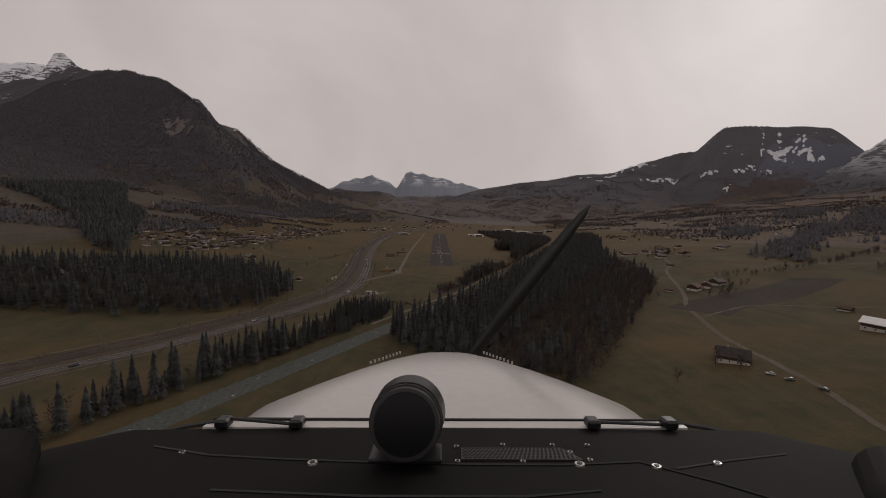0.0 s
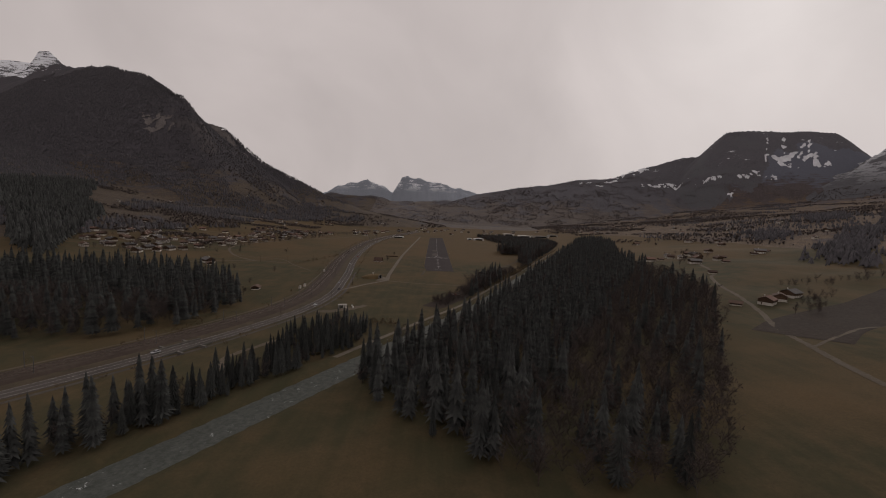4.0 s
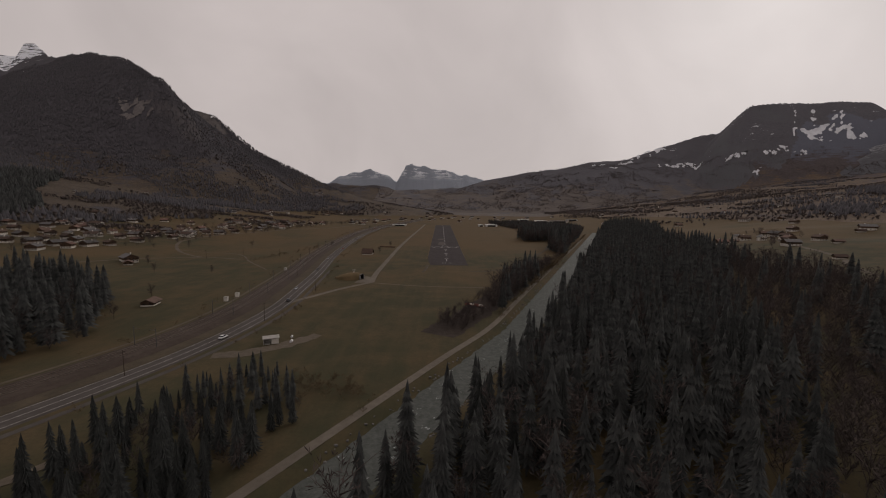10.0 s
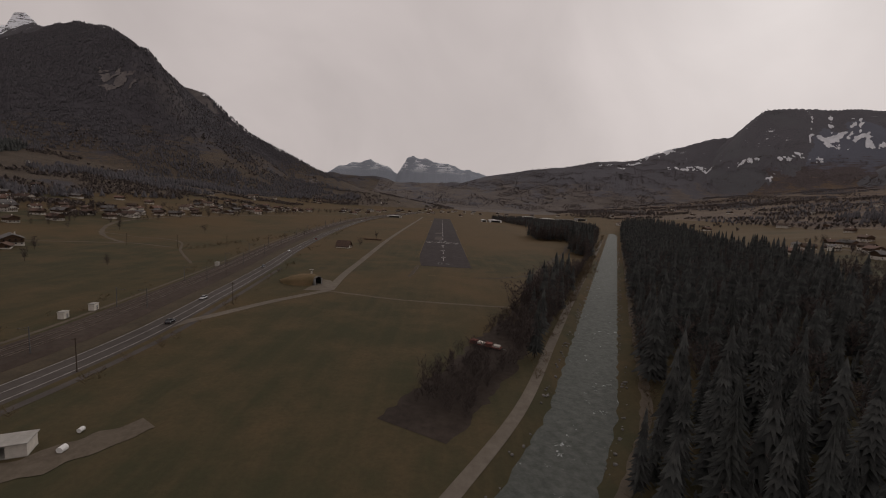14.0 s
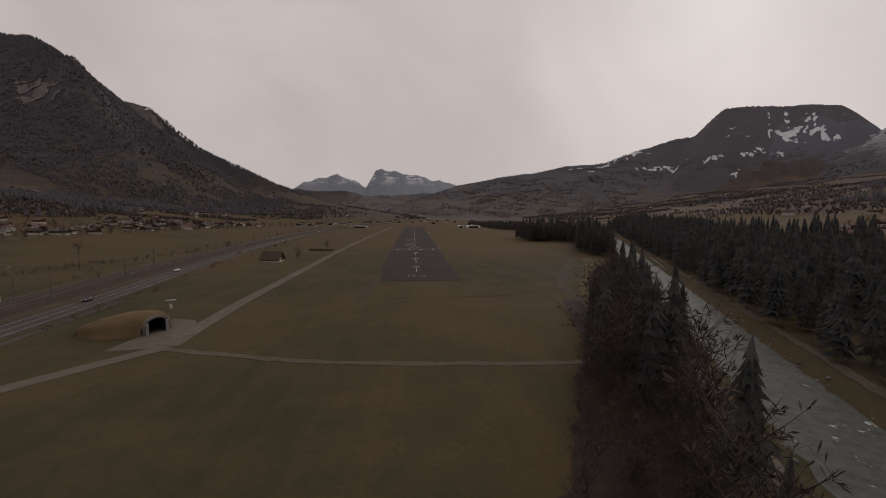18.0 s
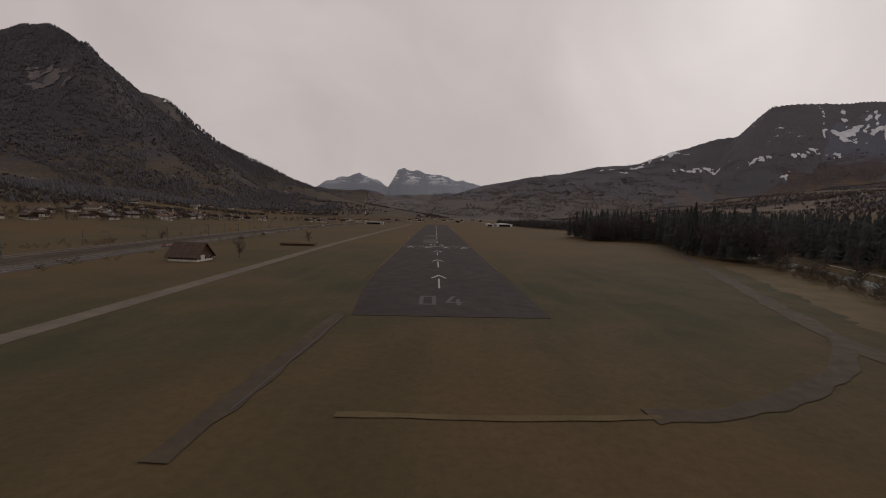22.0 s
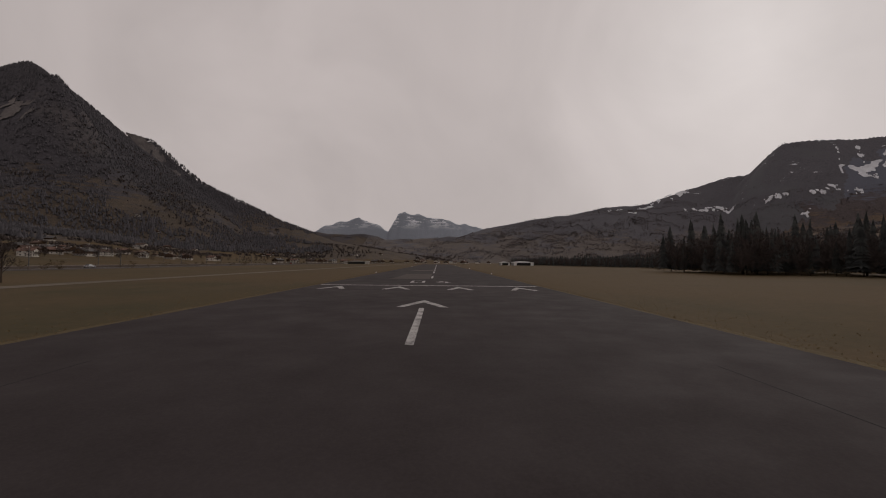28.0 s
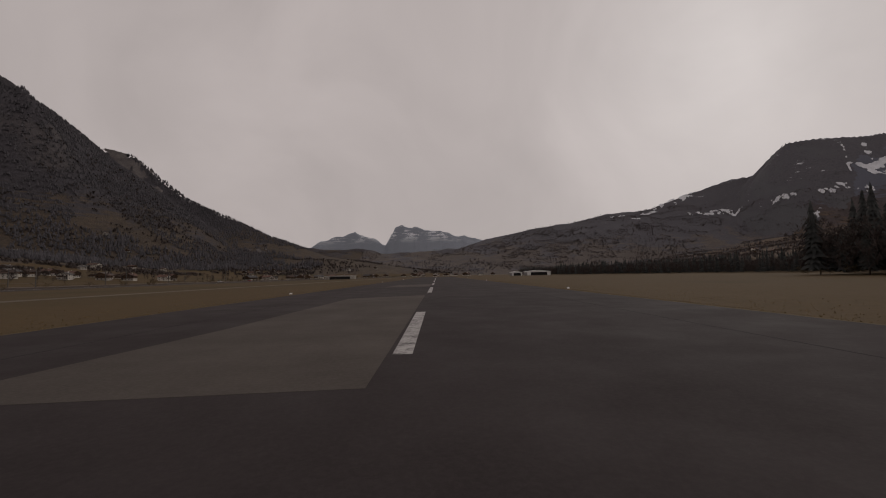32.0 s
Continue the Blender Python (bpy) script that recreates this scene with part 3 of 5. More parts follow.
for stroke in digit_zero(-4.2, 174.7, 3.0, 8.0, 0.62) + digit_four(1.2, 174.7, 3.0, 8.0, 0.62):
    marking("number_stroke", stroke)
for stroke in digit_zero(-4.4, 9.5, 3.6, 9.0, 0.9) + digit_four(1.2, 9.5, 3.6, 9.0, 0.9):
    marking("number_stroke", stroke, FADED_PAINT, "faded old number")
for k in range(11):
    y = 197.2 + 46.0 * k
    marking("centre_line_dash", [(-0.32, y), (0.32, y), (0.32, y + (15 if k == 0 else 26)), (-0.32, y + (15 if k == 0 else 26))])
for x0, x1, y0, y1 in ((-10.4, -0.5, 192.5, 236.0), (-10.8, -0.6, 275.0, 300.0)):
    ob = flat("asphalt_patch", [(x0, y0), (x1, y0 + 0.8), (x1 + 0.1, y1), (x0 + 1.4, y1 - 5.0), (x0 + 0.9, y0 + 12)], TOP - 0.002, PATCH_ASPHALT, runway, 0.004)
    tagged(ob, "lighter grey asphalt repair patch")
seams = bmesh.new()
for x in (-13.3, 13.3):
    for k in range(12):
        box(seams, x + 0.15 * (k % 3), 30 + 60 * k, TOP - 0.003, 0.035, 38, 0.006)
part("tar_seam", seams, DARK_INSIDE, runway, "dark tar joint")
edge = tagged(strip("taxiway_edge_line", [(-17.2, -1), (-18.0, -14), (-19.0, -28), (-19.6, -36)], [(-0.11, 0.13), (0.11, 0.13)], FADED_PAINT), "faded white line on the grass before the runway", "line", kind="structure")
apron = flat("taxiway_apron", [(33.5, -112), (40, -112), (57, -46), (51.5, -43)], 0.06, RUNWAY_ASPHALT, thick=0.2)
tagged(apron, "dark asphalt taxiway strip beside the trees", "taxiway", kind="structure")
lift = 0.07
for name, pts, half, mat, label in (
        ("access_road", [(-57.1, -89.2), (-59.5, -50), (-60, 0), (-60.5, 60), (-61, 160), (-59, 300), (-56, 450), (-52, 620), (-50, 760)], 2.2, OLD_CONCRETE, "pale concrete access road along the airfield"),
        ("branch_road", [(-57.1, -89.2), (-66, -102), (-76, -118), (-86, -138), (-93, -152), (-97, -175)], 2.0, OLD_CONCRETE, "pale concrete track to the main road"),
        ("cross_path", [(-57.1, -91), (-40, -96), (-20, -101), (20, -104), (34, -104)], 1.1, GRAVEL, "narrow gravel path across the meadow"),
        ("perimeter_track", [(57, -47), (60, -30), (62, -14), (67, -1), (82, 33), (105, 85), (130, 141), (150, 200), (172, 236)], 2.2, OLD_TAXI, "worn grey gravel track along the wood"),
        ("runway_turnoff", [(61.5, -12), (53, -21), (41, -29), (28, -35), (19, -36)], 1.4, OLD_TAXI, "worn gravel track towards the runway"),
        ("grass_track", [(20, -36.2), (8, -36.8), (-10, -36.4)], 0.5, DRY_GRASS, "faint dry track before the runway"),
        ("taxiway_stub", [(-18.2, 0.5), (-19.0, -14), (-20.0, -28), (-21.2, -44)], 1.35, OLD_TAXI, "worn grey asphalt strip leading to the runway"),
        ("river_path", [(-56, -327), (-29, -278), (-5, -235), (17, -197), (37, -150), (59, -98), (93, -20), (135, 78), (193, 212), (243, 330)], 1.5, OLD_CONCRETE, "pale path on the river dyke"),
        ("east_bank_path", [(20, -238), (46, -198), (68, -148), (89, -98), (122, -22), (165, 78), (222, 212), (274, 330)], 1.3, GRAVEL, "brown gravel path on the far river bank"),
        ("shed_yard", [(-92, -236), (-80, -232), (-68, -222), (-60, -210)], 3.5, GRAVEL, "gravel yard round the shed"),
        ("hill_road", [(162, -560), (165, -500), (171, -470), (177, -448), (180, -425), (186, -385), (192, -355), (205, -315), (222, -268), (249, -219), (311, -77), (343, -34), (380, 56), (410, 130)], 1.9, GRAVEL, "pale country road past the farms"),
        ("field_track", [(205, -312), (240, -294), (273, -280), (310, -285), (360, -320)], 1.1, GRAVEL, "thin farm track round the ploughed field"),
        ("west_lane", [(-205, 20), (-250, 30), (-290, 5), (-330, -60), (-380, -160), (-430, -215), (-520, -230)], 1.4, GRAVEL, "narrow lane through western meadows"),
        ("village_road", [(-250, 30), (-300, 70), (-340, 150), (-330, 260), (-300, 400), (-250, 560), (-200, 760)], 1.8, GRAVEL, "village street along the slope foot"),
        ("meadow_track", [(-155, -40), (-190, 5), (-230, 60), (-300, 70)], 0.9, GRAVEL, "faint track across the western meadow"),
        ("underpass_track", [(-92, -300), (-100, -315), (-108, -335), (-96, -352), (-80, -345), (-70, -325)], 1.6, GRAVEL, "gravel track under the road bridge")):
    lift = lift + 0.006
    tagged(strip(name, pts, [(-half, lift - 0.03), (-half * 0.9, lift), (half * 0.9, lift), (half, lift - 0.03)], mat, step=1.3 if half < 2.1 or mat in (GRAVEL, OLD_TAXI) else 4, ragged=0.0 if mat is OLD_CONCRETE else 0.25), label, "road", kind="structure")
for half in (-1, 1):
    tagged(strip("runway_verge", [(half * 20.3, 62), (half * 20.4, 120), (half * 20.3, 200), (half * 20.4, 300), (half * 20.3, 420), (half * 20.4, 560), (half * 20.3, 728)],
                 [(-0.45, 0.03), (-0.2, 0.06), (0.2, 0.06), (0.45, 0.02)], DRY_GRASS, step=1.3, ragged=0.35), "tan strip of dry grass along the runway edge", "verge", kind="structure")
for name, pts, half, label in (("bank_soil", [(-8, -208), (7, -180), (21, -150), (35, -121), (48, -92)], 9, "dark brown leaf litter under the bank trees"),
                               ("field_margin", [(60, -62), (76, -26), (92, 8), (108, 44), (128, 92)], 10, "golden dry grass between track and trees")):
    tagged(strip(name, pts, [(-half, 0.015), (-half * 0.8, 0.045 if name == "bank_soil" else 0.025), (half * 0.8, 0.045 if name == "bank_soil" else 0.025), (half, 0.015)], LITTER if name == "bank_soil" else DRY_GRASS, step=1.0, ragged=0.1), label, "ground", kind="structure")
field = strip("ploughed_field", [(216, -292), (250, -268), (300, -245), (350, -225), (410, -195)], [(-24, 0.08), (-10, 0.14), (10, 0.14), (24, 0.08)], PLOUGHED)
tagged(field, "dark brown ploughed field on the slope", "field", kind="structure")

# main road and railway side by side
CORRIDOR = [(-262, -620), (-240, -500), (-212, -440), (-172, -385), (-138, -325), (-116, -275), (-101, -225), (-96, -170), (-101, -110), (-109, -40), (-121, 40), (-131, 130), (-139, 220), (-147, 400), (-142, 560), (-122, 720), (-95, 880), (-60, 1100)]
main_road = strip("main_road", CORRIDOR, [(-4.8, 0.0), (-4.3, 0.35), (4.3, 0.35), (4.8, 0.0)], ROAD_ASPHALT)
tagged(main_road, "grey asphalt main road with white lines", "road", kind="structure")
for off in (-3.8, 0.0, 3.8):
    strip("road_line", CORRIDOR, [(off - 0.12, 0.36), (off + 0.12, 0.36)], ROAD_PAINT, main_road)
RAIL_OFF = -19.0
railway = strip("railway_bed", CORRIDOR, [(RAIL_OFF - 9.5, 0.05), (RAIL_OFF - 7.0, 0.9), (RAIL_OFF + 5.0, 0.9), (RAIL_OFF + 7.5, 0.05)], BALLAST)
tagged(railway, "brown ballast bed of a double-track railway", "railway", kind="structure")
for off in (-4.7, -3.27, -0.3, 1.13):
    strip("rail", CORRIDOR, [(RAIL_OFF + off - 0.05, 0.92), (RAIL_OFF + off - 0.04, 1.08), (RAIL_OFF + off + 0.04, 1.08), (RAIL_OFF + off + 0.05, 0.92)], RAIL_STEEL, railway)
tagged(strip("service_track", CORRIDOR, [(RAIL_OFF - 12.6, 0.06), (RAIL_OFF - 10.9, 0.06)], GRAVEL), "pale service track beside the railway", "road", kind="structure")
tagged(strip("cycle_path", CORRIDOR[:10], [(7.2, 0.06), (9.4, 0.06)], ROAD_ASPHALT), "narrow asphalt cycle path beside the main road", "road", kind="structure")
tagged(strip("railway_verge", CORRIDOR, [(RAIL_OFF + 7.6, 0.05), (RAIL_OFF + 10.5, 0.22), (RAIL_OFF + 13.6, 0.05)], VERGE), "strip of rough brown grass between railway and road", "verge", kind="structure")

# river
RIVER_LINE = [(float(river_x(np.array(y))), y) for y in (-900, -700, -560, -420, -320, -240, -195, -150, -80, 0, 100, 200, 300, 400, 520, 700, 880)]
river = strip("river", RIVER_LINE, [(-10.6, -1.75), (-5, -1.72), (0, -1.7), (5, -1.72), (10.6, -1.75)], RIVER, drape=False)
tagged(river, "shallow grey-green mountain river with white riffles", "river", kind="structure")


# ---- trees ----
def spruce_shape(seed, tall, wide, tiers, points):
    """Crown of drooping, ragged whorls of boughs: vertices and triangles."""
    rnd = random.Random(seed)
    verts, faces = [], []
    for k in range(tiers):
        f = k / tiers
        z0 = tall * (0.10 + 0.86 * f ** 0.92)
        r = wide * (1 - f) ** 0.85 * rnd.uniform(0.85, 1.12) + 0.15
        rise = tall / tiers * rnd.uniform(1.5, 2.0)
        top = len(verts)
        verts.append((rnd.uniform(-0.1, 0.1), rnd.uniform(-0.1, 0.1), min(z0 + rise, tall)))
        turn = rnd.uniform(0, 6.3)
        ring = []
        for i in range(points * 2):
            a = turn + math.pi * i / points
            rr = r * (rnd.uniform(0.82, 1.25) if i % 2 == 0 else rnd.uniform(0.42, 0.6))
            zz = z0 + (rnd.uniform(-0.5, 0.1) if i % 2 == 0 else rnd.uniform(0.25, 0.6)) * rise * 0.45
            ring.append(len(verts))
            verts.append((rr * math.cos(a), rr * math.sin(a), zz))
        for i in range(points * 2):
            faces.append((top, ring[i], ring[(i + 1) % (points * 2)]))
    return verts, faces


def bare_shape(seed, tall, spread, limbs, twigs):
    """Leafless broad-leaved tree: limbs and a haze of fine twigs, as thin three-sided bars."""
    rnd = random.Random(seed)
    verts, faces = [], []

    def bar(a, b, r0, r1):
        d = (b - a).normalized()
        s = d.orthogonal().normalized()
        t = d.cross(s)
        base = len(verts)
        for p, r in ((a, r0), (b, r1)):
            for k in range(3):
                q = p + (s * math.cos(2.094 * k) + t * math.sin(2.094 * k)) * r
                verts.append(tuple(q))
        for k in range(3):
            faces.append((base + k, base + (k + 1) % 3, base + 3 + (k + 1) % 3, base + 3 + k))

    def spray(p, way, long, wide):
        """A flat fan of fine twigs."""
        s = way.orthogonal().normalized()
        s.rotate(Matrix.Rotation(rnd.uniform(0, 6.3), 3, way))
        base = len(verts)
        for q in (p, p + way * long * 0.6 + s * wide, p + way * long, p + way * long * 0.6 - s * wide):
            verts.append(tuple(q))
        faces.append((base, base + 1, base + 2, base + 3))

    for i in range(limbs):
        a = rnd.uniform(0, 6.3)
        z = tall * rnd.uniform(0.15, 0.7)
        tip = Vector((math.cos(a) * spread * rnd.uniform(0.45, 1), math.sin(a) * spread * rnd.uniform(0.45, 1), min(tall, z + tall * rnd.uniform(0.2, 0.45))))
        start = Vector((0, 0, z))
        bar(start, tip, 0.006 * tall + 0.02, 0.03)
        for j in range(twigs):
            p = start.lerp(tip, rnd.uniform(0.2, 1))
            way = Vector((rnd.uniform(-1, 1), rnd.uniform(-1, 1), rnd.uniform(-0.2, 1.2))).normalized()
            e = p + way * tall * rnd.uniform(0.06, 0.14)
            bar(p, e, 0.035, 0.015)
            for k in range(4):
                turn = Vector((rnd.uniform(-1, 1), rnd.uniform(-1, 1), rnd.uniform(-0.3, 1))).normalized()
                spray(p.lerp(e, rnd.uniform(0.3, 1)), (way + turn).normalized(), tall * rnd.uniform(0.05, 0.1), tall * (0.005 if limbs > 15 else 0.007))
    return verts, faces


def joined(name, shapes, spots, mat, label, category):
    """Many plants in one mesh: spots are (x, y, z, scale, turn, which shape)."""
    verts, loops, totals, base = [], [], [], 0
    ready = [(np.array(v), np.concatenate([np.array(f) for f in fs]), np.array([len(f) for f in fs])) for v, fs in shapes]
    for x, y, z, s, turn, which in spots:
        v, corner, count = ready[which]
        c, sn = math.cos(turn) * s, math.sin(turn) * s
        verts.append(np.stack([v[:, 0] * c - v[:, 1] * sn + x, v[:, 0] * sn + v[:, 1] * c + y, v[:, 2] * s + z], 1))
        loops.append(corner + base)
        totals.append(count)
        base += len(v)
    v, corner, count = np.concatenate(verts), np.concatenate(loops).astype(np.int32), np.concatenate(totals).astype(np.int32)
    me = bpy.data.meshes.new(name)
    me.vertices.add(len(v))
    me.vertices.foreach_set("co", v.astype(np.float32).ravel())
    me.loops.add(len(corner))
    me.loops.foreach_set("vertex_index", corner)
    me.polygons.add(len(count))
    me.polygons.foreach_set("loop_start", (np.cumsum(count) - count).astype(np.int32))
    me.polygons.foreach_set("loop_total", count)
    me.materials.append(mat)
    me.update(calc_edges=True)
    ob = new(name, me)
    return tagged(ob, label, category, kind="stuff")


SPRUCES = [spruce_shape(s, 22, w, t, p) for s, w, t, p in ((1, 3.3, 18, 10), (2, 2.9, 17, 9), (3, 3.7, 19, 11), (4, 2.5, 17, 9))]
LIGHT_SPRUCES = [spruce_shape(s, 22, w, t, p) for s, w, t, p in ((11, 3.4, 11, 7), (12, 3.0, 10, 7), (13, 3.8, 11, 7))]
FAR_SPRUCES = [spruce_shape(s, 22, w, 3, 4) for s, w in ((21, 4.6), (22, 4.0), (23, 5.2))]
HILL_SPRUCES = [spruce_shape(s, 22, w, 2, 4) for s, w in ((24, 6.2), (25, 5.4), (26, 7.0))]


def twig_shape(seed, tall, spread, fans):
    """Leafless crown seen from afar: a few upward fans of twigs."""
    r = random.Random(seed)
    verts, faces = [], []
    for k in range(fans):
        a, lean = r.uniform(0, 6.3), r.uniform(0.1, 1.0)
        root = Vector((r.uniform(-0.3, 0.3) * spread, r.uniform(-0.3, 0.3) * spread, tall * r.uniform(0.0, 0.35)))
        tip = Vector((math.cos(a) * spread * lean, math.sin(a) * spread * lean, tall * r.uniform(0.55, 1.0)))
        wide = Vector((-math.sin(a), math.cos(a), r.uniform(-0.3, 0.3))) * spread * r.uniform(0.18, 0.34)
        mid = root.lerp(tip, 0.65)
        base = len(verts)
        verts += [tuple(root), tuple(mid + wide), tuple(tip), tuple(mid - wide)]
        faces.append((base, base + 1, base + 2, base + 3))
    return verts, faces


HILL_BARES = [twig_shape(s, 9.0, w, 10) for s, w in ((51, 4.4), (52, 5.2), (53, 3.8))]
BARES = [bare_shape(s, 15, w, 20, 6) for s, w in ((31, 5.0), (32, 4.2), (33, 5.8))]
LIGHT_BARES = [bare_shape(s, 15, w, 13, 4) for s, w in ((34, 4.6), (35, 4.0), (36, 5.2))]
SHRUBS = [bare_shape(s, 4.0, 2.6, 12, 4) for s in (41, 42)]


def inside(x, y, outline):
    hit = False
    for (ax, ay), (bx, by) in zip(outline, outline[1:] + outline[:1]):
        if (ay > y) != (by > y) and x < (bx - ax) * (y - ay) / (by - ay) + ax:
            hit = not hit
    return hit


def corridor_clear(x, y, gap):
    """Whether (x, y) lies off the road, the railway, the river and the runway strip."""
    best = np.min(np.hypot(CORRIDOR_XY[:, 0] - x, CORRIDOR_XY[:, 1] - y))
    return best > 24 and abs(x - float(river_x(np.array(y)))) > 12.5 + gap


CORRIDOR_FINE = [p - Vector((10, 0)) for p in bend(CORRIDOR, 12)]
CORRIDOR_XY = np.array([tuple(p) for p in CORRIDOR_FINE])


def scatter(outline, spacing, seed, gap=1.0, keep=lambda x, y: True):
    rnd = random.Random(seed)
    xs, ys = [p[0] for p in outline], [p[1] for p in outline]
    spots, y = [], min(ys)
    while y < max(ys):
        x = min(xs)
        while x < max(xs):
            px, py = x + rnd.uniform(-0.45, 0.45) * spacing, y + rnd.uniform(-0.45, 0.45) * spacing
            if inside(px, py, outline) and corridor_clear(px, py, gap) and keep(px, py) and not -12 < px - float(river_x(np.array(py))) - 3 < 12 and abs(px - float(river_x(np.array(py))) + 15) > 2.5:
                spots.append((px, py))
            x += spacing
        y += spacing
    return spots


EAST_WOOD = [(-62, -330), (-30, -376), (20, -424), (72, -430), (104, -388), (132, -345), (186, -262), (236, -190), (268, -105), (285, 40), (330, 200), (420, 420), (470, 620), (420, 640), (300, 440), (250, 300), (150, 60), (60, -150), (30, -210), (0, -258), (-30, -285)]
BANK_WOOD = [(22, -176), (46, -150), (60, -100), (94, -22), (134, 76), (186, 210), (236, 330), (290, 470), (340, 600), (360, 760), (240, 900), (140, 900), (150, 740), (165, 600), (205, 500), (205, 400), (170, 345), (128, 330), (126, 256), (165, 262), (170, 230), (132, 140), (134, 92), (108, 26), (86, -4), (66, -34), (54, -60), (38, -102), (14, -140), (-4, -172)]
WEST_WOOD = [(-335, -338), (-255, -330), (-195, -312), (-160, -285), (-150, -225), (-185, -165), (-260, -105), (-330, -120), (-430, -200), (-430, -300)]
MID_GROVE = [(-112, -414), (-84, -378), (-56, -350), (-46, -304), (-44, -272), (-60, -252), (-80, -256), (-90, -285), (-88, -330)]
ROAD_ROW = [(-196, -560), (-176, -560), (-150, -515), (-126, -470), (-102, -415), (-94, -372), (-116, -398), (-146, -455), (-168, -500)]

rnd = random.Random(77)
near_spots, far_spots, bare_spots = [], [], []
for outline, spacing, share, seed in ((EAST_WOOD, 6.2, 0.24, 1), (BANK_WOOD, 3.9, 0.72, 2), (WEST_WOOD, 6.4, 0.06, 3), (MID_GROVE, 4.2, 0.12, 4), (ROAD_ROW, 5.6, 0.12, 5)):
    for x, y in scatter(outline, spacing, seed):
        if outline is BANK_WOOD and y < -122 and x < 34 + 0.43 * (y + 195) - 26:
            continue
        if outline is BANK_WOOD and -48 < y < 78:
            if rnd.random() < 0.85:
                bare_spots.append((x, y, ground_z(x, y) - 0.3, rnd.uniform(0.3, 0.6) if y > 12 else rnd.uniform(0.45, 0.85), rnd.uniform(0, 6.3)))
            continue
        brown = (0.6 if outline is WEST_WOOD and y < -250 + 0.3 * (x + 335) else 0.75 if outline is BANK_WOOD and y > 335 else share) + (0.6 if outline is EAST_WOOD and x > 62 + 0.6 * (y + 330) else 0)
        spot = (x, y, ground_z(x, y) - 0.3, rnd.uniform(0.5, 1.2) * ((0.42 if y > -292 else 0.6 if y > -350 else 0.72) if outline is MID_GROVE else 0.92 if outline is ROAD_ROW else (0.85 if y < -122 else 0.95 if y < 60 else 1.12 if y < 335 else 0.62) if outline is BANK_WOOD else 1), rnd.uniform(0, 6.3))
        if rnd.random() < brown:
            bare_spots.append(spot)
        elif outline in (MID_GROVE, ROAD_ROW) or (outline is BANK_WOOD and -170 < y < 330 and rnd.random() < 0.22) or (outline is EAST_WOOD and y < -150 and rnd.random() < 0.12):
            near_spots.append(spot)
        else:
            far_spots.append(spot)
for k in range(330):
    f, across = rnd.random(), rnd.uniform(-8, 9)
    x, y = -4 + 52 * f + across * 0.9, -200 + 108 * f - across * 0.43
    if math.hypot(x - 13, y + 157) > 9:
        bare_spots.append((x, y, -0.3, rnd.uniform(0.22, 0.46), rnd.uniform(0, 6.3)))
far_spots += near_spots[290:]
near_spots = near_spots[:290]
joined("spruce_wood", LIGHT_SPRUCES + SPRUCES, [(*s, rnd.randrange(7)) for s in far_spots], FOREST_NEEDLES, "dense dark spruce wood on the river banks", "forest")


def along(points, spacing, wide, seed):
    r = random.Random(seed)
    spots = []
    for p in bend(points, spacing):
        for k in range(2):
            spots.append((p.x + r.gauss(0, wide), p.y + r.gauss(0, wide)))
    return spots


def build_tree(shape, crown_mat, name, label, group, trunk_r, trunk_h):
    root = thing(name, label, "tree", group=group)
    part("trunk", rod_mesh((0, 0, 0), (0, 0, trunk_h), trunk_r, trunk_r * 0.25, 7), BARK, root)
    mesh_object("crown", *shape, crown_mat, root)
    return root


spruce_things = [build_tree(s, NEEDLES, "spruce_tree", "tall dark green spruce with drooping boughs", "spruces by the river", 0.26, 20) for s in SPRUCES]
bare_things = [build_tree(s, TWIGS, "bare_tree", "leafless brown broad-leaved tree", "bare trees by the river", 0.24, 11) for s in BARES]


def plant(models, spots):
    for i, (x, y, z, s, turn) in enumerate(spots):
        m = Matrix.Translation((x, y, z)) @ Matrix.Rotation(turn, 4, "Z")
        model = models[i % len(models)]
        ob = model if i < len(models) else copy_thing(model, m)
        ob.matrix_basis = m @ Matrix.Diagonal((s, s, s, 1))


plant(spruce_things, near_spots)
LONE_BARE = [(-77, 86, 0.6), (-74, 163, 0.55), (-150, 152, 0.5), (-268, -22, 0.6), (-236, -60, 0.55), (-165, -190, 0.55), (150, -412, 0.7), (158, -420, 0.65), (118, -430, 0.55), (-182, -140, 0.5), (-300, 90, 0.7), (-245, 130, 0.6), (-190, -60, 0.45), (265, -235, 0.6), (215, -232, 0.55)]
lone = [(x, y, ground_z(x, y) - 0.1, s, i * 1.7) for i, (x, y, s) in enumerate(LONE_BARE)]
rnd.shuffle(bare_spots)
plant(bare_things, lone + bare_spots[:80])
hedges = []
for pts, spacing, wide in (([(344, -135), (422, -142), (500, -120), (624, -63)], 7, 4), ([(470, -200), (540, -170), (640, -120)], 9, 5), ([(280, -240), (300, -215), (330, -190)], 8, 5), ([(-330, 60), (-420, 180), (-400, 300)], 14, 9),
                           ([(-410, -10), (-395, 90), (-370, 200), (-345, 330), (-345, 460), (-335, 620)], 7, 26), ([(-335, 120), (-322, 250), (-305, 380), (-285, 500)], 10, 6), ([(-300, 560), (-270, 700), (-230, 900)], 12, 8), ([(360, 60), (420, 120), (430, 200)], 10, 8), ([(-500, 60), (-520, 240), (-480, 420)], 14, 16)):
    hedges += [(x, y, ground_z(x, y) - 0.2, rnd.uniform(0.4, 0.75), rnd.uniform(0, 6.3)) for x, y in along(pts, spacing, wide, len(hedges))]
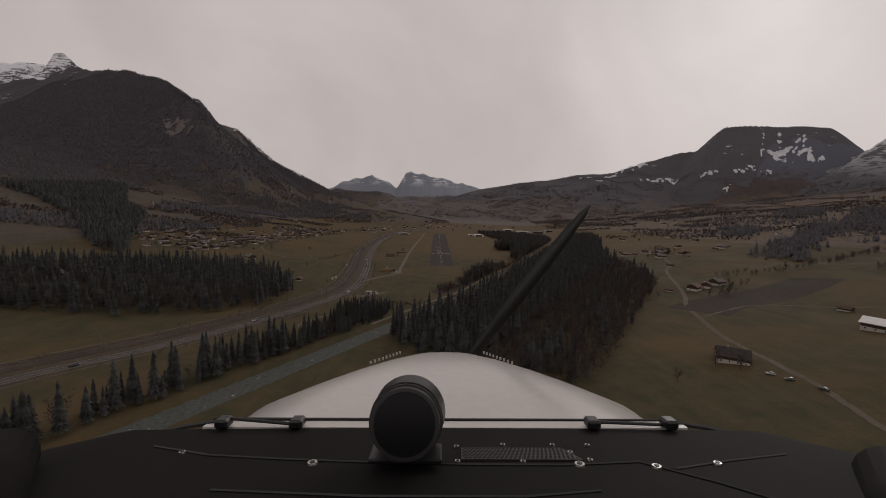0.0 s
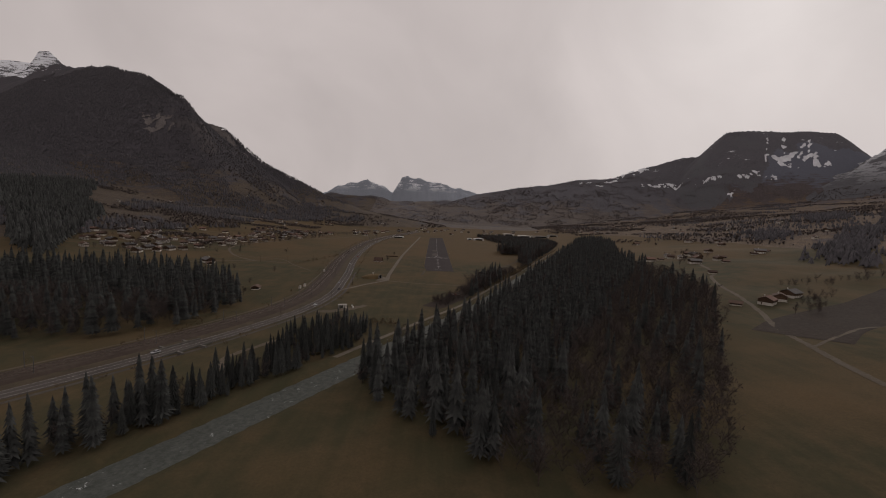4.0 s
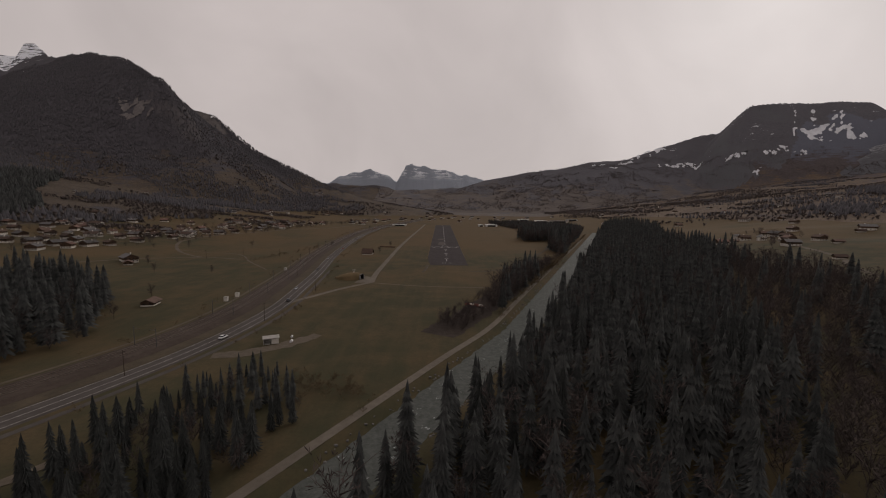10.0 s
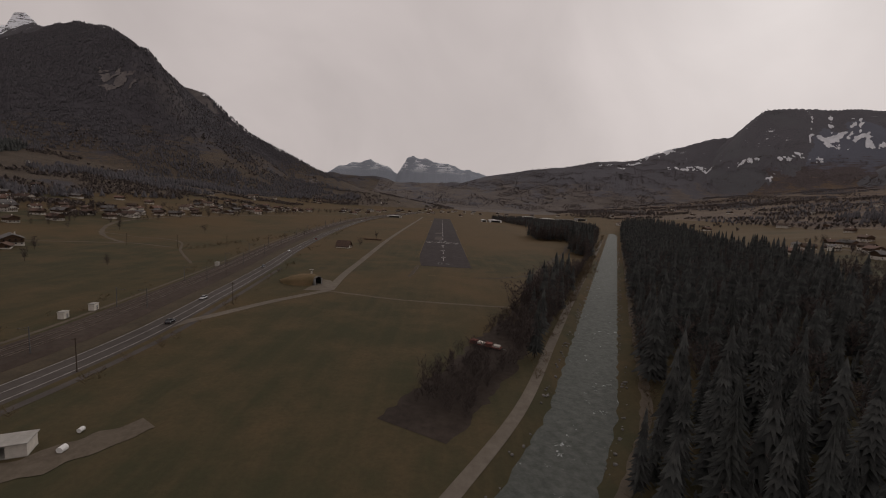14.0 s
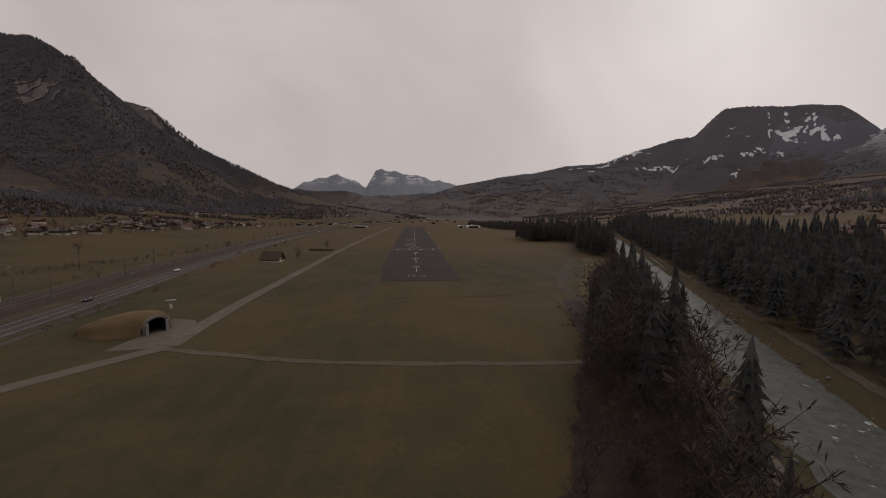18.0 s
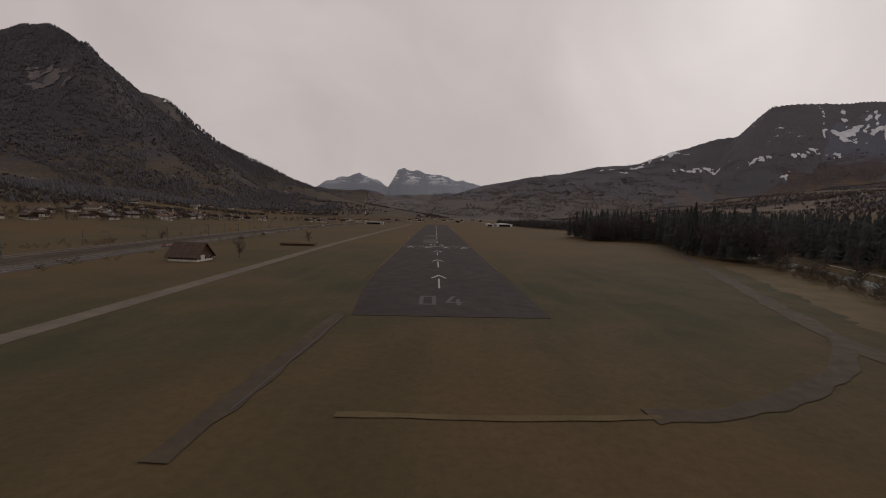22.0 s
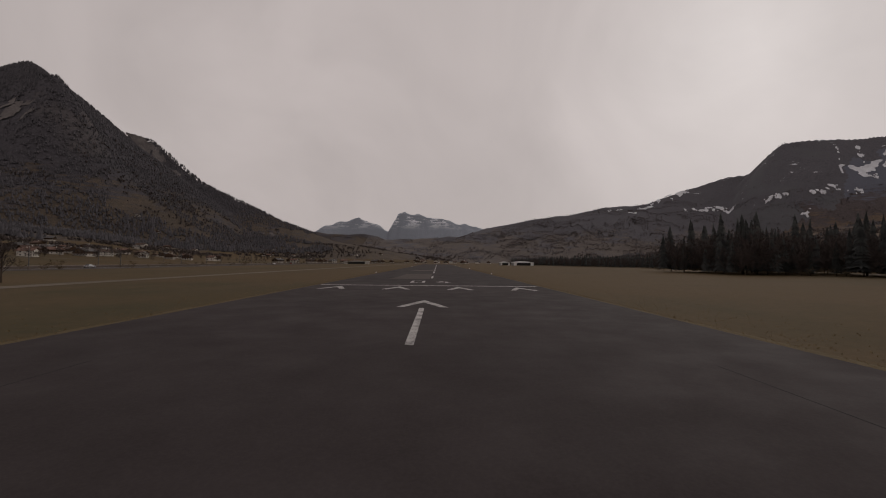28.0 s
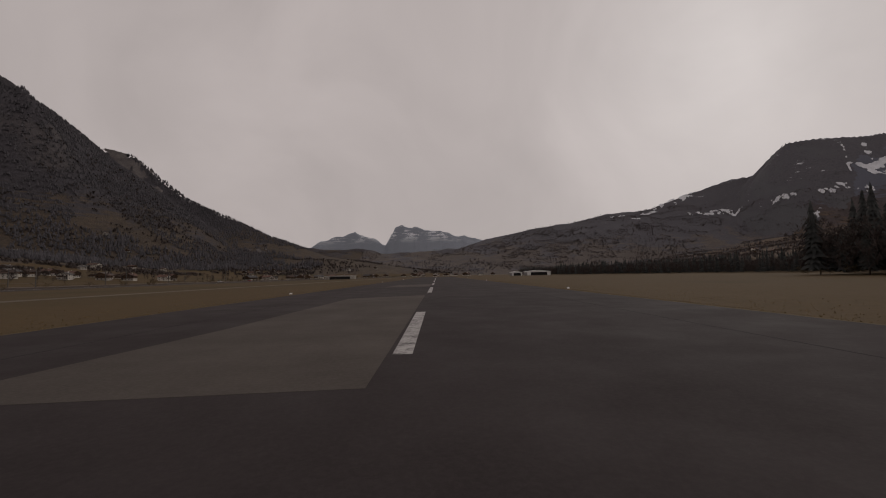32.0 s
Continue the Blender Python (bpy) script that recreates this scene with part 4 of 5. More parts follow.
joined("bare_wood", LIGHT_BARES, [(*s, rnd.randrange(3)) for s in bare_spots[80:] + hedges], TWIGS, "leafless brown broad-leaved wood beside the spruces", "forest")

# scrub along the railway, the banks and field edges
scrub = []
for i in range(420):
    k = rnd.randrange(len(CORRIDOR_FINE))
    p = CORRIDOR_FINE[k]
    scrub.append((p.x - 24 + rnd.gauss(0, 3) if rnd.random() < 0.5 else p.x + 22 + rnd.gauss(0, 1.5), p.y + rnd.uniform(-6, 6)))
for i in range(420):
    y = rnd.uniform(-280, 420)
    scrub.append((float(river_x(np.array(y))) + rnd.choice((-1, 1)) * rnd.uniform(13.5, 18), y))
for i in range(620):
    a = rnd.choice(((-150, -300, -185, -165), (-4, -176, 30, -120), (-2, -180, 36, -110), (30, -130, 70, -40), (86, -16, 118, 30), (80, -30, 112, 20), (134, 92, 172, 222), (172, 222, 128, 330), (-60, -255, -30, -268), (-190, 8, -160, 140)))
    f = rnd.random()
    scrub.append((a[0] + f * (a[2] - a[0]) + rnd.gauss(0, 3), a[1] + f * (a[3] - a[1]) + rnd.gauss(0, 3)))
for i in range(420):
    y = rnd.uniform(-90, 110)
    scrub.append((32.5 + 0.43 * (y + 195) - rnd.uniform(13, 24), y))
scrub = [(x, y) for x, y in scrub if abs(x + 60) > 4 and abs(x) > 24]
joined("scrub", SHRUBS, [(x, y, ground_z(x, y) - 0.1, rnd.uniform(0.3, 0.95), rnd.uniform(0, 6), rnd.randrange(2)) for x, y in scrub], SHRUB, "low leafless brown scrub along banks and verges", "shrub")

# woods on the mountain sides
hill = []
nrng = np.random.default_rng(5)


def hillside(count, x0, x1, y0, y1, test, size):
    x, y = nrng.uniform(x0, x1, count), nrng.uniform(y0, y1, count)
    z = height(x, y)
    ok = test(x, y, z) & ~((x < -380) & (y < -60)) & (np.hypot(x + 540, y + 90) > 130)
    for a, b, c in zip(x[ok], y[ok], z[ok]):
        hill.append((a, b, c - 1.0, nrng.uniform(*size), nrng.uniform(0, 6), int(nrng.integers(3))))


def wooded(x, y, z):
    return fbm(x, y, 260, 51, 4)


hillside(84000, -2500, -540, -100, 2150, lambda x, y, z: (z > 66) & (z < 830 + 160 * fbm(x, y, 150, 55, 3)) & (wooded(x, y, z) + np.clip((z - 105 - 140 * smooth(350, 850, y) * (1 - smooth(800, 1100, -x))) / 150, -0.34, 0.6) > 0.0), (0.3, 0.55))
hillside(12000, -1300, -480, 1250, 1900, lambda x, y, z: (z > 50) & (fbm(x, y, 120, 53, 3) > -0.22), (0.3, 0.5))
hillside(9000, -760, -330, -150, 1500, lambda x, y, z: (z > 22) & (wooded(x, y, z) > 0.10), (0.4, 0.7))
hillside(26000, 420, 2500, -100, 3000, lambda x, y, z: (z > 30) & (fbm(x, y * 0.6 + z * 2.0, 150, 57, 4) > 0.24), (0.28, 0.55))
hillside(9000, -900, 1400, 1500, 3300, lambda x, y, z: (z > 12) & (wooded(x, y, z) > 0.2), (0.35, 0.65))
spruce_count = len(hill)
hillside(60000, 400, 2700, -250, 3200, lambda x, y, z: (z > 14) & (z < 480) & (np.hypot(x, y + 300) > 850) & (fbm(x, y * 0.7 + z * 2.5, 110, 71, 4) > 0.03), (0.45, 1.1))
hillside(22000, -1000, 1500, 1150, 3300, lambda x, y, z: (z > 6) & (fbm(x, y * 0.7, 120, 73, 4) > 0.02), (0.5, 1.2))
hillside(24000, -1100, -300, -150, 1500, lambda x, y, z: (z > 9) & (z < 240) & (fbm(x * 0.7, y + z * 2.0, 80, 75, 4) > 0.13), (0.4, 0.95))
hill, bare_hill = hill[:spruce_count], hill[spruce_count:]


def strip_wood(points, count, wide, size):
    line = bend(points, 10)
    for k in range(count):
        p = line[int(nrng.integers(len(line)))]
        a, b = p.x + nrng.normal(0, wide), p.y + nrng.normal(0, wide)
        hill.append((a, b, ground_z(a, b) - 0.8, nrng.uniform(*size), nrng.uniform(0, 6), int(nrng.integers(3))))


SPUR_WOOD = [(-420, -94), (-516, -36), (-600, 50), (-677, 121), (-874, 253), (-959, 268), (-1029, 509), (-1062, 779), (-800, 420), (-663, 298), (-520, 60)]
spur = []
for a, b in scatter(SPUR_WOOD, 8.5, 91):
    spur.append((a, b, ground_z(a, b) - 0.8, rnd.uniform(0.7, 1.1), rnd.uniform(0, 6), rnd.randrange(3)))
strip_wood([(501, -40), (560, 20), (640, 90), (760, 190), (900, 300)], 420, 17, (0.45, 0.8))
strip_wood([(700, 320), (790, 420), (830, 520)], 160, 22, (0.5, 0.8))
strip_wood([(849, 144), (1000, 300), (1300, 560)], 380, 30, (0.5, 0.85))
strip_wood([(1150, 640), (1221, 728), (1300, 850)], 320, 34, (0.5, 0.8))
CLIFFS = [(-1115, 1152, 40, 34, 0.4), (-1168, 1161, 28, 20, 0.3), (-1159, 1666, 95, 44, -0.4), (-1094, 1670, 80, 40, -0.5), (-1030, 1680, 60, 30, -0.5), (-577, 1501, 34, 20, -0.3)]
hill = [h for h in hill if all(((h[0] - cx) / rx) ** 2 + ((h[1] - cy) / ry) ** 2 > 1.1 + 0.5 * math.sin(h[0] * 0.3 + h[1] * 0.2) for cx, cy, rx, ry, turn in CLIFFS)]
joined("spur_wood", FAR_SPRUCES, spur, FOREST_NEEDLES, "dark spruce wood on the lower mountain foot", "forest")
joined("mountain_wood", HILL_SPRUCES, hill, FAR_NEEDLES, "spruce woods covering the mountain sides, their colour greyed for haze", "forest")

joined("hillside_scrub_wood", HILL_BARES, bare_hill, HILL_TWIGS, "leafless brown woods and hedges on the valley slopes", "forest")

# boulders on the river banks
rocks = []
for i in range(700):
    y = rnd.uniform(-300, 400)
    x = float(river_x(np.array(y))) + rnd.choice((-1, 1)) * rnd.uniform(8.2, 10.8)
    rocks.append((x, y, ground_z(x, y) - 0.1, rnd.uniform(0.3, 0.85), rnd.uniform(0, 6), rnd.randrange(2)))


def boulder_shape(seed):
    r = random.Random(seed)
    bm = bmesh.new()
    bmesh.ops.create_icosphere(bm, subdivisions=1, radius=0.7)
    for v in bm.verts:
        v.co *= r.uniform(0.75, 1.2)
        v.co.z *= 0.7
    bm.verts.index_update()
    shape = [tuple(v.co) for v in bm.verts], [tuple(v.index for v in f.verts) for f in bm.faces]
    bm.free()
    return shape


joined("bank_boulders", [boulder_shape(1), boulder_shape(2)], rocks, ROCK, "pale grey boulders lining the river banks", "rocks")


# tufts of dry grass beside the runway
def tuft_shape(seed):
    r = random.Random(seed)
    verts, faces = [], []
    for k in range(6):
        a, lean, tall = r.uniform(0, 6.3), r.uniform(0.05, 0.22), r.uniform(0.12, 0.3)
        x, y = r.uniform(-0.12, 0.12), r.uniform(-0.12, 0.12)
        base = len(verts)
        verts += [(x - 0.025 * math.sin(a), y + 0.025 * math.cos(a), -0.02), (x + 0.025 * math.sin(a), y - 0.025 * math.cos(a), -0.02), (x + lean * math.cos(a), y + lean * math.sin(a), tall)]
        faces.append((base, base + 1, base + 2))
    return verts, faces


tufts = []
for i in range(14000):
    side_of = rnd.choice((-1, 1))
    x = side_of * (20.15 + abs(rnd.gauss(0, 1)) * (0.5 if i % 3 else 5))
    y = rnd.uniform(40, 330)
    tufts.append((x, y, 0.0, rnd.uniform(0.22, 0.5), rnd.uniform(0, 6.3), rnd.randrange(3)))
joined("grass_tufts", [tuft_shape(1), tuft_shape(2), tuft_shape(3)], tufts, TUFT, "tufts of tan dry grass along the runway edge", "grass")


# old snow lying on the eastern slopes
def snow_patch(cx, cy, rx, ry, turn, seed, name="snow_patch", mat=OLD_SNOW, label="patch of old snow lying on the mountain", category="snow"):
    """Ragged sheet of snow or rock: the cells of a grid that lie inside an uneven outline."""
    nx, ny = max(12, int(rx / 1.8)), max(10, int(ry / 1.3))
    u, v = np.meshgrid(np.linspace(-1.35, 1.35, nx + 1), np.linspace(-1.35, 1.35, ny + 1))
    x = cx + u * rx * math.cos(turn) - v * ry * math.sin(turn)
    y = cy + u * rx * math.sin(turn) + v * ry * math.cos(turn)
    z = height(x, y) + 4
    keep = 1 - np.hypot(u, v) + 2.3 * fbm(x, y, max(11, rx * 0.34), seed, 4)
    verts = np.stack([x, y, z], -1).reshape(-1, 3).tolist()
    faces = []
    for b in range(ny):
        for a in range(nx):
            if keep[b:b + 2, a:a + 2].mean() > 0.36:
                k = b * (nx + 1) + a
                faces.append((k, k + 1, k + nx + 2, k + nx + 1))
    if faces:
        ob = mesh_object(name, verts, faces, mat)
        tagged(ob, label, category, group="snow patches" if category == "snow" else "rock faces", kind="structure")


for i, (cx, cy, rx, ry, turn) in enumerate(CLIFFS):
    snow_patch(cx, cy, rx, ry, turn, 300 + i, "rock_face", CLIFF, "pale bare limestone face among mountain woods", "cliff")
SNOW = [(2596, 2476, 105, 50, -0.55), (2449, 2427, 42, 18, -0.5), (2365, 2492, 34, 16, -0.7), (2281, 2506, 40, 14, -0.6), (1777, 3158, 90, 26, -0.15), (1681, 3154, 70, 22, -0.2), (1852, 2931, 80, 22, -0.4),
        (1954, 2912, 52, 18, -0.5), (1573, 3124, 60, 18, -0.1), (1876, 3148, 46, 16, -0.2), (1338, 3134, 60, 16, -0.1), (1460, 3078, 44, 14, -0.2), (2026, 2846, 40, 16, -0.5), (2712, 2378, 44, 24, 0.9),
        (2701, 2494, 60, 14, 0.8), (2750, 2318, 40, 18, -0.6), (2646, 2591, 56, 12, 0.9), (2751, 2490, 50, 12, 0.8), (2182, 2463, 24, 12, -0.3), (2108, 2653, 34, 12, -0.5), (2162, 2614, 40, 14, -0.6), (2560, 2640, 44, 10, 0.9)]
for i, (cx, cy, rx, ry, turn) in enumerate(SNOW):
    snow_patch(cx, cy, rx, ry, turn, 200 + i)


# ---- houses ----
def gable_prism(w, d, low, top):
    """Wall block with gable ends along y."""
    bm = bmesh.new()
    hw, hd = w / 2, d / 2
    v = [bm.verts.new(p) for p in ((-hw, -hd, 0), (hw, -hd, 0), (hw, -hd, low), (0, -hd, top), (-hw, -hd, low), (-hw, hd, 0), (hw, hd, 0), (hw, hd, low), (0, hd, top), (-hw, hd, low))]
    for f in ((0, 1, 2, 3, 4), (9, 8, 7, 6, 5), (0, 5, 6, 1), (1, 6, 7, 2), (0, 4, 9, 5), (2, 7, 8, 3), (3, 8, 9, 4)):
        bm.faces.new([v[i] for i in f])
    bmesh.ops.recalc_face_normals(bm, faces=bm.faces)
    return bm


def roof_mesh(w, d, low, top, over, thick=0.22):
    """Two sloping slabs meeting in a ridge, with eaves and verges standing out."""
    bm = bmesh.new()
    hw, hd = w / 2 + over, d / 2 + over
    drop = (top - low) / (w / 2) * over
    for s in (-1, 1):
        v = [bm.verts.new(p) for p in ((0, -hd, top + 0.02), (s * hw, -hd, low - drop), (s * hw, hd, low - drop), (0, hd, top + 0.02))]
        up = [bm.verts.new((q.co.x, q.co.y, q.co.z + thick)) for q in v]
        for f in ((0, 1, 2, 3), (7, 6, 5, 4), (0, 4, 5, 1), (1, 5, 6, 2), (2, 6, 7, 3), (3, 7, 4, 0)):
            bm.faces.new([(v + up)[i] for i in f])
    bmesh.ops.recalc_face_normals(bm, faces=bm.faces)
    return bm


def add_window(root, x, y, z, along_x, framed, w=0.9, h=1.15):
    """Pane standing a little proud of the wall, in a frame where the house is near."""
    sx, sy = (w, 0.10) if along_x else (0.10, w)
    if not framed:
        part("window", soft_box(x, y, z, sx, sy, h, 0.02), GLASS_DARK, root)
        return
    win = part("window", soft_box(x, y, z, sx + (0.16 if along_x else 0), sy + (0 if along_x else 0.16), h + 0.16, 0.02), PLASTER, root)
    part("pane", soft_box(x, y, z, sx + (0 if along_x else 0.03), sy + (0.03 if along_x else 0), h, 0.01), GLASS_DARK, win)


def chalet(w, d, storeys, upper, roofing, label, chimney=True, balcony=True, group="village houses", framed=False, pitch=0.24, footing=PLASTER):
    root = thing("house", label, "house", group=group)
    low = 2.6 * storeys
    top = low + w * pitch
    base = 2.4 if storeys > 1 else 0.9
    part("base_wall", soft_box(0, 0, base / 2 - 0.4, w + 0.06, d + 0.06, base + 0.8, 0.04), footing, root)
    wall = gable_prism(w, d, low, top)
    part("wall", wall, upper, root)
    part("roof", roof_mesh(w, d, low, top, 1.0), roofing, root)
    n = max(2, int(w / 2.6))
    for s in range(storeys):
        z = 1.45 + 2.6 * s
        for i in range(n):
            add_window(root, -w / 2 + w * (i + 0.5) / n, -d / 2 - 0.03, z, True, framed)
        for i in range(max(2, int(d / 4))):
            y = -d / 2 + d * (i + 0.5) / max(2, int(d / 4))
            add_window(root, w / 2 + 0.03, y, z, False, framed)
            add_window(root, -w / 2 - 0.03, y, z, False, framed)
    part("door", soft_box(w * 0.22, d / 2 + 0.05, 1.0, 1.0, 0.12, 2.05, 0.02), TIMBER, root)
    if balcony and storeys > 1:
        bal = bmesh.new()
        box(bal, 0, -d / 2 - 0.6, 2.65, w * 0.92, 1.15, 0.14)
        box(bal, 0, -d / 2 - 1.15, 3.2, w * 0.92, 0.07, 0.85)
        part("balcony", bal, TIMBER, root)
    if chimney:
        part("chimney", soft_box(w * 0.18, d * 0.15, top + 0.2, 0.7, 0.7, 1.7, 0.03), PLASTER, root)
    return root


HOUSES = [
    chalet(10, 12, 2, TIMBER, ROOF_TILE, "dark timber chalet with brown tiled roof and white base"),
    chalet(9, 11, 2, PLASTER, ROOF_RED, "white plastered house with red tiled roof"),
    chalet(11, 14, 2, TIMBER, ROOF_RED, "large timber chalet with red tiled roof"),
    chalet(8, 10, 2, PLASTER, ROOF_GREY, "pale plastered house with grey roof"),
    chalet(7, 9, 1, TIMBER, ROOF_TILE, "low dark timber barn with brown roof", False, False),
    chalet(12, 16, 2, TIMBER, ROOF_GREY, "broad timber farmhouse with grey roof"),
    chalet(13, 20, 2, PLASTER, ROOF_TILE, "long white house of flats with brown roof"),
]
rng = random.Random(9)
sites = [(-378, 22, 2, 0.4), (-357, 179, 6, 1.5), (-290, -15, 5, 0.9), (-281, -28, 4, 0.6), (-167, -162, 4, 0.2), (-398, -215, 0, 0.5), (-384, -226, 4, 1.2), (-410, -200, 4, 0.3), (-470, -150, 4, 0.8),
         (270, -203, 2, 2.2), (290, -192, 0, 2.5), (312, -178, 5, 2.0), (243, -204, 4, 0.9), (407, 35, 4, 1.3), (376, 56, 5, 1.4), (338, -38, 4, 1.2), (328, -308, 4, 0.4), (520, 115, 5, 1.0), (538, 124, 4, 0.7), (505, 108, 4, 1.3), (396, 150, 0, 1.1), (410, 140, 4, 0.3), (-377, -232, 5, 0.4)]


def free(x, y, gap):
    return all((x - a) ** 2 + (y - b) ** 2 > gap * gap for a, b, *_ in sites)


def settle_houses(count, cx, cy, sx, sy, gap=17, west=None):
    made = tries = 0
    while made < count and tries < 900:
        tries += 1
        x, y = rng.gauss(cx, sx), rng.gauss(cy, sy)
        if free(x, y, gap) and (west is None or x < west):
            sites.append((x, y, rng.choice((0, 0, 0, 1, 2, 2, 3, 4, 5, 5, 6)), rng.choice((0, 1.57)) + rng.uniform(-0.4, 0.4)))
            made += 1


settle_houses(14, -405, 40, 26, 42, west=-340)
settle_houses(18, -378, 190, 24, 50, west=-335)
settle_houses(22, -350, 395, 26, 66, west=-310)
settle_houses(14, -345, 590, 26, 60, west=-300)
settle_houses(14, -240, 820, 45, 90, west=-170)
settle_houses(10, -500, 330, 50, 130)
settle_houses(14, -540, 110, 40, 40, 15)
settle_houses(14, -470, 130, 30, 36, 15)
settle_houses(14, -440, 1230, 70, 110, 18)
settle_houses(16, -700, 800, 120, 240, 40)
settle_houses(12, 402, 130, 24, 32)
settle_houses(14, 640, 420, 130, 220, 40)
settle_houses(12, 900, 900, 200, 300, 60)
settle_houses(20, 120, 1250, 140, 110, 22)
settle_houses(10, -90, 1050, 60, 60, 22)
placed = set()
for x, y, which, turn in sites:
    m = Matrix.Translation((x, y, ground_z(x, y) - 0.1)) @ Matrix.Rotation(turn, 4, "Z")
    house = copy_thing(HOUSES[which], m) if which in placed else HOUSES[which]
    placed.add(which)
    size = 0.78 if x < -330 else 0.9
    house.matrix_basis = m @ Matrix.Diagonal((size, size, size, 1))

# the farm that the path starts beside: a long dark roof over white walls
farm = chalet(13, 19, 2, TIMBER, ROOF_DARK, "big old timber farmhouse with a long dark roof", group="", framed=True, pitch=0.36)
farm.matrix_basis = Matrix.Translation((163, -407, ground_z(163, -407) - 0.2)) @ Matrix.Rotation(1.05, 4, "Z") @ Matrix.Diagonal((0.8, 0.8, 0.8, 1))
stable = chalet(13, 15, 2, TIMBER, METAL_WHITE, "tall barn with white sheet roof on the slope", False, False, group="", framed=True)
stable.matrix_basis = Matrix.Translation((290, -368, ground_z(290, -368) - 0.2)) @ Matrix.Rotation(0.5, 4, "Z")
barn = chalet(9.5, 13, 1, TIMBER, ROOF_TILE, "dark timber field barn with steep brown roof and white doors", False, False, group="", framed=True, pitch=0.52)
part("barn_door", soft_box(-1.6, -6.62, 1.35, 2.4, 0.14, 2.6, 0.03), PLASTER, barn, "white painted barn door")
barn.matrix_basis = Matrix.Translation((-89, 75, 0)) @ Matrix.Rotation(1.45, 4, "Z") @ Matrix.Diagonal((0.85, 0.85, 0.85, 1))


def hall(w, d, h, rise, label, roofing, walling, doors, m, category="hangar"):
    """Long flat-gabled hall with wide doors."""
    root = thing("hangar", label, category, m)
    part("wall", gable_prism(w, d, h, h + rise), walling, root)
    part("roof", roof_mesh(w, d, h, h + rise, 0.6, 0.3), roofing, root)
    for i in range(doors):
        y = -d / 2 + d * (i + 0.5) / doors
        part("sliding_door", soft_box(-w / 2 - 0.08, y, h * 0.42, 0.16, d / doors * 0.9, h * 0.84, 0.03), STEEL, root)
    part("gable_door", soft_box(0, -d / 2 - 0.08, h * 0.42, w * 0.7, 0.16, h * 0.84, 0.03), DARK_INSIDE, root)
    return root


hall(30, 16, 4.6, 1.6, "low white hangar with pale roof at the runway end", METAL_WHITE, METAL_WHITE, 3, pose(128, 700, 0, 0, 0, 4))
hall(13, 12, 4.0, 1.2, "small hangar with white roof beside the larger one", METAL_WHITE, METAL_WHITE, 2, pose(101, 699, 0, 0, 0, 4))
hall(34, 9, 3.6, 0.5, "long low building with flat white roof beside the railway", METAL_WHITE, PLASTER, 2, pose(-112, 664, 0, 0, 0, 0), "building")
for k, (x, y, w, d) in enumerate(((330, 980, 46, 22), (395, 1000, 60, 24), (290, 1080, 40, 20), (455, 1050, 36, 20))):
    hall(w, d, 7, 1.0, "long pale industrial hall in the valley", METAL_WHITE if k % 2 == 0 else ROOF_GREY, PLASTER, 3, Matrix.Translation((x, y, ground_z(x, y) - 0.3)), "factory")


# ---- airfield things ----
def aircraft_shelter(m):
    root = thing("aircraft_shelter", "earth-covered concrete aircraft shelter with dark open mouth", "shelter", m)
    bm = bmesh.new()
    rings = []
    for i, (y, w, h) in enumerate(((0.0, 3.5, 4.3), (2.0, 5.6, 4.6), (7, 9.0, 4.7), (13, 9.5, 3.8), (18, 7.5, 2.2), (23, 3.0, 0.2))):
        ring = []
        for k in range(15):
            a = math.pi * k / 14
            ring.append(bm.verts.new((-w * math.cos(a) * (1 + 0.05 * math.sin(k * 2.3 + i)), y, h * max(0.0, math.sin(a)) ** 0.8 + 0.15 * math.sin(k * 1.7 + i * 2) * (0 < k < 14) - 0.05)))
        rings.append(ring)
    for a, b in zip(rings, rings[1:]):
        for k in range(14):
            bm.faces.new((a[k], a[k + 1], b[k + 1], b[k]))
    bm.faces.new(rings[-1])
    bmesh.ops.recalc_face_normals(bm, faces=bm.faces)
    part("earth_cover", bm, HEAP_EARTH, root, "brown grassed earth bank", True)
    front = bmesh.new()
    arc = [(2.9 * math.cos(math.pi * k / 10), 3.9 * math.sin(math.pi * k / 10) ** 0.45) for k in range(11)]
    outer = [(3.2 * math.cos(math.pi * k / 10), 4.4 * math.sin(math.pi * k / 10) ** 0.45) for k in range(11)]
    for y in (-0.6, 0.2):
        vi, vo = [front.verts.new((x, y, z)) for x, z in arc], [front.verts.new((x, y, z)) for x, z in outer]
        for k in range(10):
            front.faces.new((vi[k], vi[k + 1], vo[k + 1], vo[k]))
        if y < 0:
            keep_i, keep_o = vi, vo
        else:
            for k in range(10):
                front.faces.new((keep_i[k], vi[k], vi[k + 1], keep_i[k + 1]))
                front.faces.new((keep_o[k], vo[k], vo[k + 1], keep_o[k + 1]))
    bmesh.ops.recalc_face_normals(front, faces=front.faces)
    part("portal", front, DARK_CONCRETE, root, "weathered concrete portal arch")
    vault = bmesh.new()
    ends = []
    for y in (0.1, 12.0):
        ends.append([vault.verts.new((x * 0.99, y, z * 0.99)) for x, z in arc])
    for k in range(10):
        vault.faces.new((ends[0][k], ends[0][k + 1], ends[1][k + 1], ends[1][k]))
    vault.faces.new(ends[1])
    part("vault", vault, DARK_INSIDE, root, "dark vault inside")
    for s in (-1, 1):
        part("door_leaf", soft_box(s * 2.5, -0.75, 1.5, 0.7, 0.2, 3.0, 0.03), STEEL, root)
    return root


